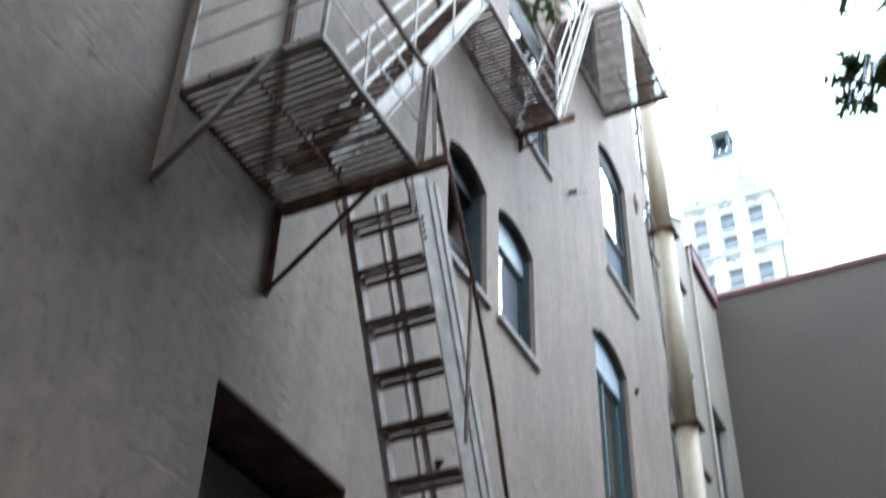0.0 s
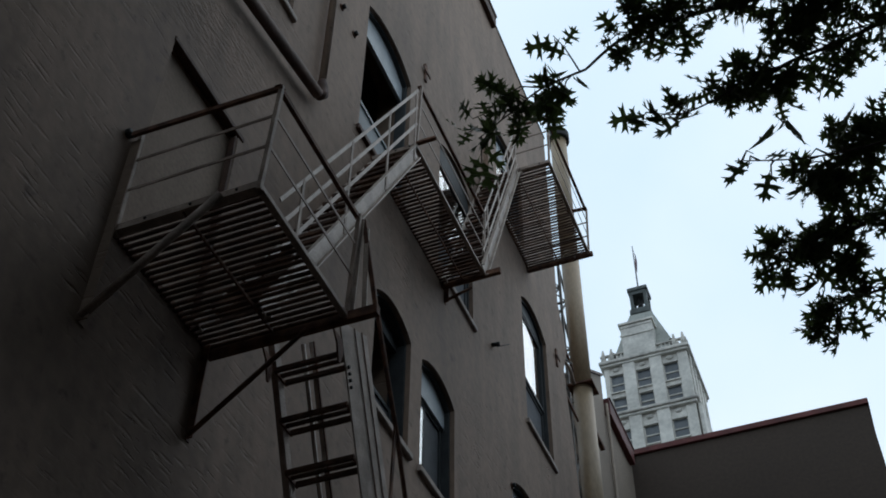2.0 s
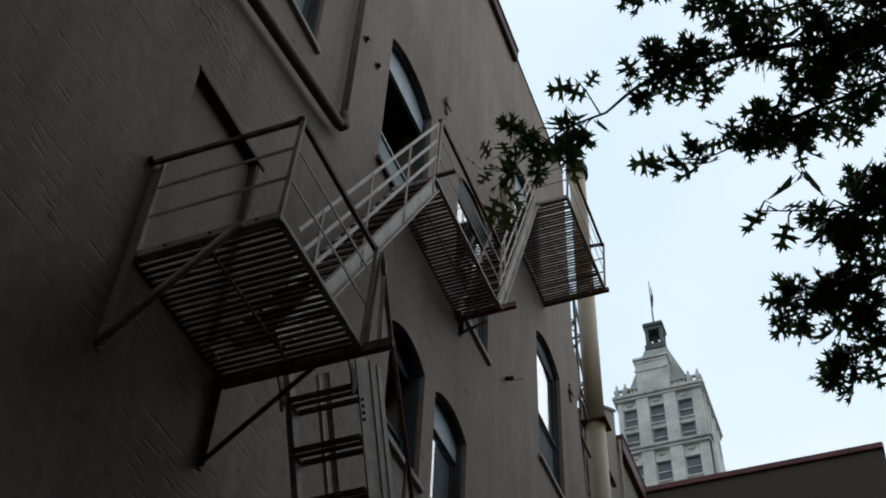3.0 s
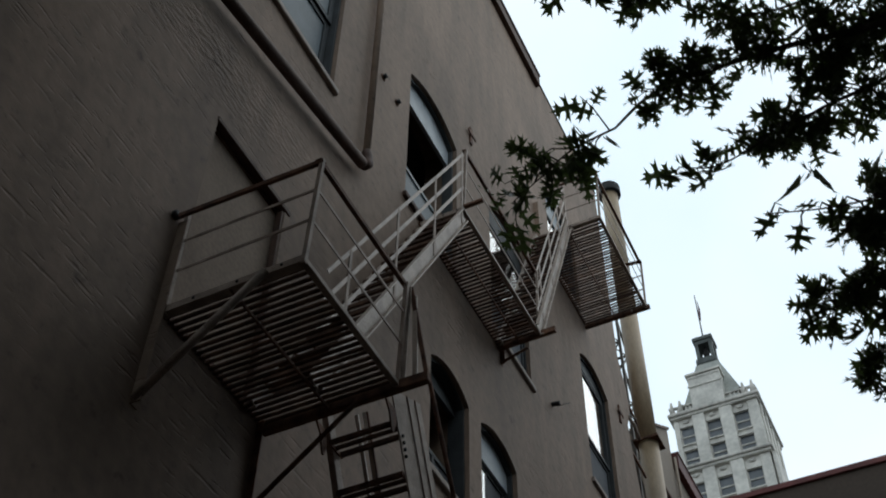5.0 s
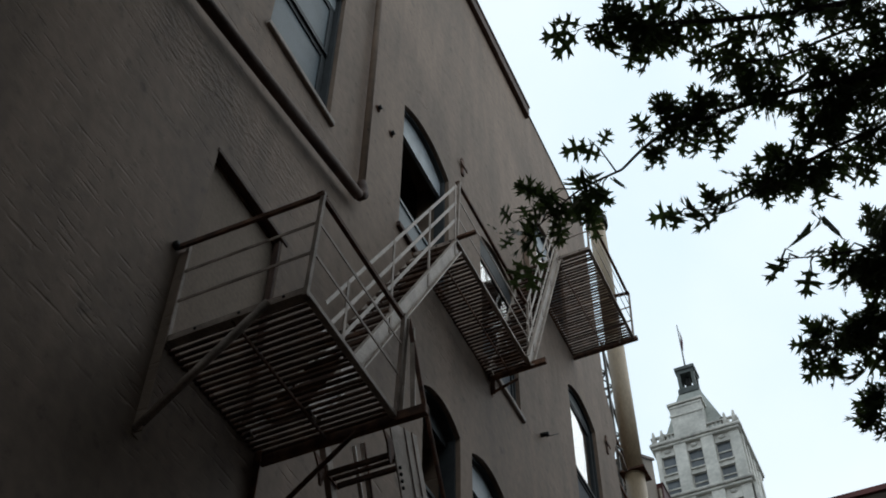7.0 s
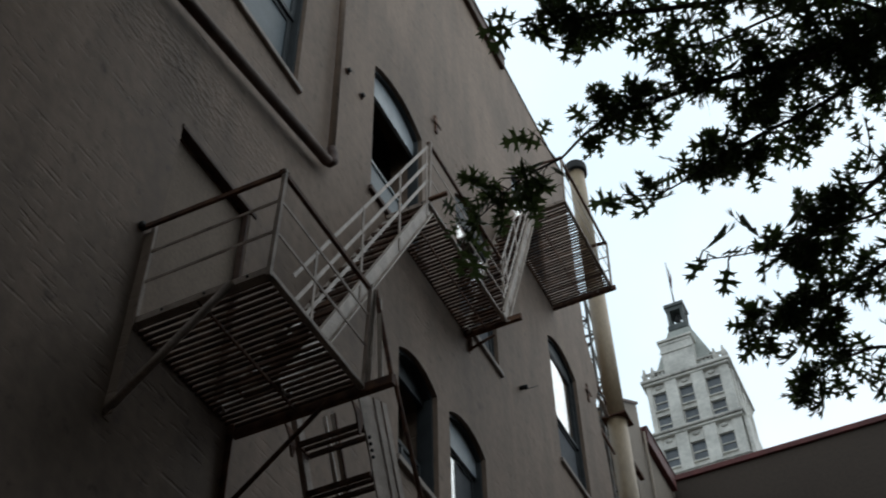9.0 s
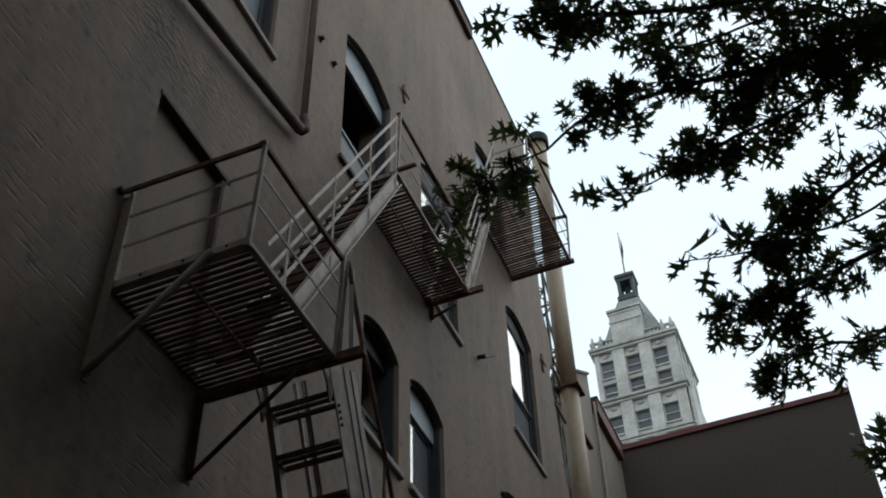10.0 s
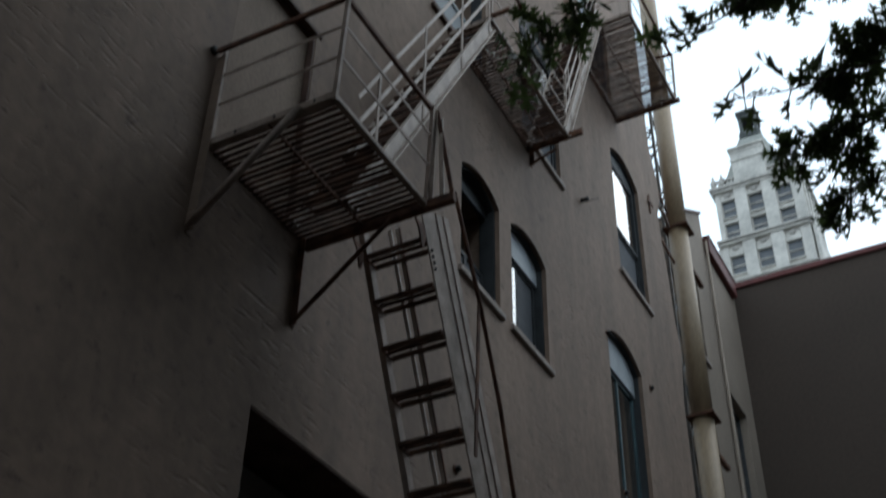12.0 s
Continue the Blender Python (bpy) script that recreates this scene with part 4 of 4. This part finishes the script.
# ---------------------------------------------------------------- the white tower block far behind
def far_tower():
    root = thing("tower_block", (-11.1, 94.5, 0), "white terracotta tower block with setbacks, cupola and flagpole", "building")
    X0, X1, Y0, Y1 = -15.60, -7.30, 90.0, 98.8
    rows = ((75.1, 77.3, 0), (72.45, 74.45, 0), (68.3, 70.5, 1), (64.6, 66.8, 1), (60.9, 63.1, 1))
    cols = ((-15.10, -13.70), (-12.48, -11.02), (-9.76, -8.28))
    part("shaft", box(X0 + 0.6, X1 - 0.6, Y0 + 0.6, Y1, 0, 78.8), M_TERRA, root)
    # front piers and spandrels stand proud round the windows
    edges = [X0, cols[0][0], cols[0][1], cols[1][0], cols[1][1], cols[2][0], cols[2][1], X1]
    for i in range(0, 8, 2):
        part("pier", box(edges[i], edges[i + 1], Y0 - (0.18 if i in (2, 4) else 0.0), Y0 + 0.62, 55, 78.5, 0.05), M_TERRA, root)
    for a, b in cols:
        zs = [55.0] + [v for r in sorted(rows) for v in r[:2]] + [78.5]
        for k in range(0, len(zs), 2):
            part("spandrel", box(a + 0.002, b - 0.002, Y0 + 0.12, Y0 + 0.61, zs[k], zs[k + 1]), M_TERRA, root)
        for c, d, _ in rows:
            w = part("window", box(a + 0.002, b - 0.002, Y0 + 0.42, Y0 + 0.52, c + 0.002, d - 0.002), M_FARWIN, root, "dark double-hung window")
            bm = box(a + 0.004, b - 0.004, Y0 + 0.32, Y0 + 0.41, (c + d) / 2 - 0.07, (c + d) / 2 + 0.07)
            add_box(bm, a + 0.004, a + 0.09, Y0 + 0.33, Y0 + 0.41, c + 0.004, d - 0.004)
            add_box(bm, b - 0.09, b - 0.004, Y0 + 0.33, Y0 + 0.41, c + 0.004, d - 0.004)
            part("meeting_rail", bm, M_TERRA_ORN, w)
            part("sill", box(a - 0.08, b + 0.08, Y0 - 0.06, Y0 + 0.115, c - 0.16, c - 0.02), M_TERRA, w)
        for z in (77.85, 71.35):
            bm = bmesh.new()
            bmesh.ops.create_icosphere(bm, subdivisions=2, radius=0.34, matrix=Matrix.Translation(((a + b) / 2, Y0 + 0.10, z)) @ Matrix.Diagonal((1.1, 0.5, 0.75, 1)))
            part("rosette", bm, M_TERRA_ORN, root, "carved rosette", True)
    # flank towards the alley
    part("flank", box(X1 - 0.6, X1 - 0.002, Y0 + 0.63, Y1, 55, 78.48), M_TERRA, root)
    for k in range(4):
        y = Y0 + 1.2 + k * 2.05
        part("pier", box(X1, X1 + 0.16, y - 0.35, y + 0.35, 55, 78.4, 0.04), M_TERRA, root)
    # cornices
    for z, o, h in ((72.0, 0.42, 0.34), (78.5, 0.38, 0.42), (67.3, 0.25, 0.2)):
        part("cornice", box(X0 - o, X1 + o, Y0 - o - 0.1, Y1, z, z + h, 0.08), M_TERRA_ORN, root, "moulded cornice")
        part("cornice_step", box(X0 - o * 0.5, X1 + o * 0.5, Y0 - o * 0.5 - 0.1, Y1, z - 0.28, z - 0.002, 0.05), M_TERRA, root)
    # wider lower shaft
    part("lower_shaft", box(X0 - 0.45, X0 - 0.002, Y0 + 0.2, Y1, 0, 71.8), M_TERRA, root)
    part("lower_shaft", box(X1 + 0.17, X1 + 0.5, Y0 + 0.2, Y1, 0, 71.8), M_TERRA, root)
    for z in (66.5, 68.9):
        bm = bmesh.new()
        bmesh.ops.create_icosphere(bm, subdivisions=2, radius=0.5, matrix=Matrix.Translation((X1 + 0.75, Y0 + 4.5, z)) @ Matrix.Diagonal((0.6, 0.8, 1.3, 1)))
        part("console", bm, M_TERRA_ORN, root, "carved console", True)
    # balustrade with finials
    part("parapet_rail", box(X0 - 0.2, X1 + 0.2, Y0 - 0.2, Y0 + 0.1, 79.62, 79.80), M_TERRA_ORN, root)
    part("parapet_rail", box(X1 - 0.1, X1 + 0.2, Y0 + 0.11, Y1, 79.62, 79.80), M_TERRA_ORN, root)
    bal = to_mesh("baluster", tube([(0, 0, 0), (0, 0, 0.25), (0, 0, 0.45), (0, 0, 0.70)], 0.14, 8, 0.08), M_TERRA_ORN, True)
    for i in range(20):
        x = X0 + 0.25 + i * (X1 - X0 - 0.5) / 19
        if not -13.6 < x < -10.0:
            piece("baluster", bal, root, (x, Y0 - 0.05, 78.92))
    for x, y in ((X0 + 0.1, Y0 - 0.02), (X0 + 0.95, Y0 - 0.02), (X1 - 0.1, Y0 - 0.02), (X1 - 1.0, Y0 - 0.02), (X1 + 0.05, Y0 + 1.2)):
        part("finial", tube([(x, y, 78.92), (x, y, 79.7), (x, y, 79.85), (x, y, 80.2), (x, y, 80.55)], 0.30, 8, 0.1), M_TERRA_ORN, root, "", True)
    for x in (X0 + 0.95, X1 - 1.3):
        bm = bmesh.new()
        bmesh.ops.create_icosphere(bm, subdivisions=2, radius=0.36, matrix=Matrix.Translation((x, Y0 + 0.5, 80.1)))
        part("loudhorn", bm, M_DARK, root, "small dark round fitting", True)
    # gabled dormer, hipped roof, cupola
    bm = box(-13.40, -10.15, Y0 - 0.3, Y0 + 2.2, 78.92, 83.0, 0.05)
    add_box(bm, -13.56, -9.98, Y0 - 0.45, Y0 + 2.3, 83.01, 83.27)
    add_box(bm, -13.49, -10.06, Y0 - 0.40, Y0 - 0.302, 81.5, 81.72)
    add_box(bm, -13.45, -10.10, Y0 - 0.36, Y0 - 0.302, 82.6, 82.75)
    part("dormer", bm, M_TERRA, root, "plain dormer block with mouldings")
    cx, cy, r = -11.45, Y0 + 2.75, 0.74
    bm = bmesh.new()
    lo = [bm.verts.new(p) for p in ((X0 + 0.7, Y0 + 0.7, 79.1), (X1 - 0.7, Y0 + 0.7, 79.1), (X1 - 0.7, Y1 - 0.6, 79.1), (X0 + 0.7, Y1 - 0.6, 79.1))]
    hi = [bm.verts.new(p) for p in ((cx - 1.15, cy - 1.1, 85.9), (cx + 1.15, cy - 1.1, 85.9), (cx + 1.15, cy + 1.2, 85.9), (cx - 1.15, cy + 1.2, 85.9))]
    for i in range(4):
        bm.faces.new((lo[i], lo[(i + 1) % 4], hi[(i + 1) % 4], hi[i]))
    bm.faces.new(hi)
    bm.faces.new(lo[::-1])
    part("roof", bm, M_SLATE, root, "steep hipped roof")
    cup = part("cupola", box(cx - r - 0.36, cx + r + 0.36, cy - r - 0.36, cy + r + 0.36, 85.9, 86.95, 0.2), M_PATINA, root, "dark open belvedere")
    for sx in (-1, 1):
        for sy in (-1, 1):
            part("column", box(cx + sx * r - 0.17, cx + sx * r + 0.17, cy + sy * r - 0.17, cy + sy * r + 0.17, 86.95, 89.2), M_PATINA, cup)
    bm = box(cx - r - 0.33, cx + r + 0.33, cy - r - 0.33, cy + r + 0.33, 89.35, 89.85, 0.06)
    add_box(bm, cx - r - 0.19, cx + r + 0.19, cy - r - 0.19, cy + r + 0.19, 88.9, 89.35)
    part("cap", bm, M_PATINA, cup)
    part("bell", tube([(cx, cy, 87.5), (cx, cy, 88.1), (cx, cy, 88.9)], 0.36, 12, 0.2), M_DARK, cup, "", True)
    part("flagpole", tube([(cx, cy, 89.8), (cx + 0.05, cy, 97.0)], 0.09, 8, 0.05), M_GALV, root, "", True)
    bm = bmesh.new()
    g = [[bm.verts.new((cx + 0.10 + 0.15 * u + 0.06 * math.sin(v * 5), cy + 0.10 * math.sin(u * 6 + v * 4), 96.4 - 2.9 * v - 0.8 * u)) for v in [k / 8 for k in range(9)]] for u in [k / 4 for k in range(5)]]
    for i in range(4):
        for j in range(8):
            bm.faces.new((g[i][j], g[i + 1][j], g[i + 1][j + 1], g[i][j + 1]))
    bmesh.ops.solidify(bm, geom=bm.faces[:], thickness=0.03)
    part("flag", bm, M_FLAG, root, "hanging faded flag")


far_tower()


# ---------------------------------------------------------------- the oak whose boughs hang into the alley
def leaf_shape(seed):
    """A pin-oak leaf of unit length along +y: pointed lobes with deep rounded sinuses, folded at the midrib. Gives points and triangles."""
    rnd = random.Random(seed)
    half = ((0.02, 0.03), (0.05, 0.11), (0.19, 0.14), (0.37, 0.09), (0.25, 0.20), (0.29, 0.30), (0.13, 0.25), (0.10, 0.31), (0.095, 0.37),
            (0.10, 0.43), (0.27, 0.43), (0.56, 0.46), (0.36, 0.53), (0.46, 0.69), (0.24, 0.59), (0.11, 0.59), (0.09, 0.64), (0.095, 0.71),
            (0.13, 0.76), (0.39, 0.89), (0.20, 0.87), (0.18, 1.00), (0.07, 0.91))
    bend = rnd.uniform(-0.25, 0.35)
    sides = []
    for s in (1, -1):
        lift, g = rnd.uniform(-0.05, 0.45), rnd.uniform(0.88, 1.12)
        sides.append([(s * x * g, y + (rnd.uniform(-0.025, 0.025) if x > 0.2 else 0), lift * x + bend * y * y) for x, y in half])
    pts = sides[0] + [(0, 1.14, bend * 1.2)] + sides[1][::-1]
    tri = [tuple(t) for t in tessellate_polygon([[Vector((x, y, 0)) for x, y, z in pts]])]
    # stalk
    i = len(pts)
    pts += [(-0.012, -0.18, 0), (0.012, -0.18, 0), (0.010, 0.1, 0), (-0.010, 0.1, 0)]
    tri += [(i, i + 1, i + 2), (i, i + 2, i + 3)]
    return [Vector(p) for p in pts], tri


LEAVES = [leaf_shape(k) for k in range(7)]


def leaf_pose(at, along, rnd, size):
    """A leaf that hangs from a point, leaning out along the twig and drooping."""
    d = (Vector(along).normalized() * 0.75 + Vector((rnd.gauss(0, 0.6), rnd.gauss(0, 0.6), rnd.gauss(-0.35, 0.45)))).normalized()
    n = Vector((rnd.gauss(0, 0.85), rnd.gauss(0, 0.85), 0.8))
    n = (n - d * n.dot(d)).normalized()
    s = d.cross(n)
    m = Matrix((s, d, n)).transposed().to_4x4()
    return Matrix.Translation(at) @ m @ Matrix.Diagonal((size, size, size, 1)) @ Matrix.Translation((0, 0.18, 0))


def bough(root, name, pts, r0, r1):
    """A smooth limb through points; gives the points along it."""
    pts = [Vector(p) for p in pts]
    out = []
    for i in range(len(pts) - 1):
        p0, p1, p2, p3 = pts[max(i - 1, 0)], pts[i], pts[i + 1], pts[min(i + 2, len(pts) - 1)]
        for k in range(6):
            t = k / 6
            out.append(0.5 * (2 * p1 + (p2 - p0) * t + (2 * p0 - 5 * p1 + 4 * p2 - p3) * t * t + (3 * p1 - p0 - 3 * p2 + p3) * t ** 3))
    out.append(pts[-1])
    part(name, tube(out, r0, 7, r1), M_BARK, root, "", True)
    return out


rnd = random.Random(11)
oak = thing("oak_tree", (7.6, 6.4, 0), "oak tree with dark green pointed-lobed leaves over the alley", "tree")
trunk = bough(oak, "trunk", ((7.6, 6.4, -0.05), (7.55, 6.3, 2.0), (7.4, 6.1, 4.2), (7.3, 6.0, 6.5), (7.35, 6.1, 9.0)), 0.24, 0.10)
twig_bm = bmesh.new()
spots = []  # leaf places: point, direction, size


def spray(path, start, step, reach, per, size, spread=1.0, end=1.0):
    """Side twigs with leaves along a limb, from the fraction start to the fraction end."""
    n = len(path)
    length = sum((path[i + 1] - path[i]).length for i in range(n - 1))
    count = int(length * (end - start) / step)
    for k in range(count + 1):
        f = start + (end - start) * (k + rnd.random() * 0.6) / (count + 1)
        x = min(f * (n - 1), n - 1.001)
        i = int(x)
        p = path[i].lerp(path[i + 1], x - i)
        d = (path[i + 1] - path[i]).normalized()
        out = (d * rnd.uniform(0.2, 0.9) + Vector((rnd.gauss(0, 0.6), rnd.gauss(0, 0.6), rnd.gauss(-0.05, 0.5))) * spread).normalized()
        r = reach * rnd.uniform(0.5, 1.15) * (1.15 - 0.55 * (f - start) / (1 - start))
        a, b = p + out * (r * 0.55) + Vector((0, 0, 0.02)), p + out * r - Vector((0, 0, 0.05 * rnd.random()))
        add_tube(twig_bm, [p, a, b], 0.0038, 5, 0.0016, cap=False)
        for j in range(per):
            g = 0.25 + 0.75 * (j + rnd.random()) / per
            q = p.lerp(a, g * 2) if g < 0.5 else a.lerp(b, g * 2 - 1)
            spots.append((q, out, size * rnd.uniform(0.65, 1.3)))


# the long bough over the landings, its sprout, the upper twigs, the drooping boughs
B1 = bough(oak, "limb", ((7.3, 6.0, 6.3), (6.1, 4.4, 6.2), (4.92, 3.20, 5.75), (4.39, 3.18, 5.62), (4.05, 3.14, 5.57), (3.72, 3.08, 5.56), (3.45, 3.03, 5.52), (3.21, 3.02, 5.50), (3.03, 3.08, 5.46)), 0.022, 0.005)
spray(B1, 0.26, 0.046, 0.17, 5, 0.080, end=0.87)
sprout = bough(oak, "limb", ((3.03, 3.08, 5.46), (2.85, 3.09, 5.44), (2.72, 3.11, 5.38), (2.58, 3.13, 5.31)), 0.005, 0.002)
spray(sprout, 0.0, 0.026, 0.15, 3, 0.108, 0.95)
B2 = bough(oak, "limb", ((6.1, 4.4, 6.2), (4.94, 2.89, 5.85), (4.38, 2.92, 5.70), (3.93, 2.85, 5.67), (3.61, 2.76, 5.67), (3.39, 2.67, 5.66), (3.25, 2.63, 5.65), (3.13, 2.59, 5.65)), 0.018, 0.003)
spray(B2, 0.26, 0.070, 0.14, 4, 0.092)
B3 = bough(oak, "limb", ((6.1, 4.4, 6.2), (4.79, 3.38, 5.78), (4.23, 3.38, 5.64), (3.97, 3.37, 5.55), (3.75, 3.34, 5.48), (3.59, 3.34, 5.41)), 0.016, 0.004)
spray(B3, 0.30, 0.050, 0.17, 5, 0.080)
B4 = bough(oak, "limb", ((4.39, 3.18, 5.62), (4.24, 3.13, 5.81), (4.02, 3.10, 5.85), (3.73, 3.05, 5.77), (3.49, 2.95, 5.71)), 0.010, 0.003)
spray(B4, 0.0, 0.055, 0.17, 5, 0.082)
B5 = bough(oak, "limb", ((3.75, 3.34, 5.47), (3.61, 3.31, 5.42), (3.49, 3.29, 5.34), (3.33, 3.28, 5.29), (3.21, 3.27, 5.34)), 0.006, 0.002)
spray(B5, 0.1, 0.055, 0.07, 4, 0.092, 0.7)
B6 = bough(oak, "limb", ((6.1, 4.4, 6.2), (4.73, 3.28, 5.72), (4.23, 3.20, 5.70), (3.88, 3.16, 5.64)), 0.014, 0.004)
spray(B6, 0.38, 0.046, 0.20, 5, 0.080)
C1 = bough(oak, "limb", ((6.1, 4.4, 6.2), (4.79, 3.31, 5.29), (4.31, 3.38, 5.18), (4.06, 3.46, 5.13), (3.93, 3.49, 5.07), (3.81, 3.48, 5.03), (3.73, 3.49, 5.00)), 0.016, 0.003)
spray(C1, 0.30, 0.056, 0.14, 5, 0.085)
LA = bough(oak, "limb", ((4.79, 3.31, 5.29), (4.17, 3.02, 4.60), (3.86, 2.87, 4.40), (3.66, 2.76, 4.30), (3.48, 2.63, 4.22)), 0.006, 0.0015)
spray(LA, 0.58, 0.13, 0.06, 1, 0.115, 1.0)
C2 = bough(oak, "limb", ((6.1, 4.4, 6.2), (4.69, 3.76, 5.15), (4.20, 3.70, 5.01), (3.94, 3.71, 4.95), (3.77, 3.73, 4.92), (3.63, 3.75, 4.90), (3.55, 3.76, 4.89)), 0.016, 0.003)
spray(C2, 0.30, 0.056, 0.14, 5, 0.085)
C3 = bough(oak, "limb", ((4.69, 3.76, 5.15), (4.09, 3.91, 4.78), (3.87, 3.88, 4.75), (3.73, 3.89, 4.74), (3.63, 3.91, 4.69)), 0.010, 0.003)
spray(C3, 0.0, 0.060, 0.14, 5, 0.085)
D1 = bough(oak, "limb", ((4.69, 3.76, 5.15), (4.39, 4.10, 4.46), (4.06, 4.06, 4.39), (3.93, 4.11, 4.34)), 0.010, 0.003)
spray(D1, 0.1, 0.07, 0.11, 3, 0.115)
# the main crown round the trunk, mostly unseen, added to shade the alley
for k in range(16):
    a = k * 0.81 + 0.2
    tip = Vector((7.4 + 2.6 * math.cos(a), 4.6 + 4.6 * math.sin(a), 6.9 + 0.7 * (k % 4)))
    tip.x = max(tip.x, 5.4)
    limb = bough(oak, "limb", ((7.35, 6.05, 5.6 + 0.22 * k), Vector((7.35, 6.05, 6.6 + 0.2 * k)).lerp(tip, 0.5), tip), 0.06, 0.008)
    spray(limb, 0.25, 0.06, 0.6, 9, 0.14)
# unseen limbs added to arch over the alley, oversized leaves shading the wall
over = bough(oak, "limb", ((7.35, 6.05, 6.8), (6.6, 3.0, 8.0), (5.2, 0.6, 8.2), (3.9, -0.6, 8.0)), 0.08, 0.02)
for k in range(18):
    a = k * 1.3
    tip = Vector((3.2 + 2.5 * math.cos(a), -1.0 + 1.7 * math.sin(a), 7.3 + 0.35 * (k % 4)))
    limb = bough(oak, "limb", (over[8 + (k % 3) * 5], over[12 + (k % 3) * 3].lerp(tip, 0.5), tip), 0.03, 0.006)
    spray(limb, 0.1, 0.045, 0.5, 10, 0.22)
# a second unseen layer of limbs, higher up, added for more shade
for k in range(24):
    a = k * 2.4
    tip = Vector((3.5 + 2.7 * math.cos(a), 2.2 + 1.6 * math.sin(a), 9.8 + 0.3 * (k % 4)))
    limb = bough(oak, "limb", ((7.35, 6.1, 8.6), Vector((7.35, 5.4, 11.2)).lerp(tip, 0.5), tip), 0.04, 0.006)
    spray(limb, 0.5, 0.05, 0.5, 10, 0.24)
# unseen high crown added to the side of the alley to block sky
for k in range(18):
    a = k * 2.4
    tip = Vector((8.0 + 1.3 * math.cos(a), 1.3 + 2.3 * math.sin(a), 9.3 + 0.8 * (k % 5)))
    tip.x = max(tip.x, 4.4 + 0.8 * tip.y, 6.7)
    limb = bough(oak, "limb", ((7.35, 6.1, 8.8), Vector((8.0, 5.6, 10.8)).lerp(tip, 0.5), tip), 0.05, 0.006)
    spray(limb, 0.35, 0.06, 0.6, 9, 0.24)
tagged(part("twig", twig_bm, M_BARK, oak, "thin leafy twigs"), kind="stuff")

spots.sort(key=lambda s: (s[0] - Vector((3.4, 3.2, 5.2))).length)
single = []
for pts, tri in LEAVES:
    me = bpy.data.meshes.new("leaf")
    me.from_pydata(pts, [], tri)
    me.materials.append(M_LEAF)
    single.append(me)
verts, faces = [], []
for i, (at, along, size) in enumerate(spots):
    m = leaf_pose(at, along, rnd, size)
    k = i % 7
    if i < 290:
        ob = new("leaf", single[k])
        ob.parent = oak
        ob.matrix_local = Matrix.Translation(-Vector(oak.location)) @ m
    else:
        o = len(verts)
        verts += [m @ p for p in LEAVES[k][0]]
        faces += [tuple(o + v for v in t) for t in LEAVES[k][1]]
me = bpy.data.meshes.new("foliage")
me.from_pydata([tuple(v - Vector(oak.location)) for v in verts], [], faces)
me.materials.append(M_LEAF)
foliage = new("foliage", me)
foliage.parent = oak
tagged(foliage, "mass of dark green oak leaves", kind="stuff")
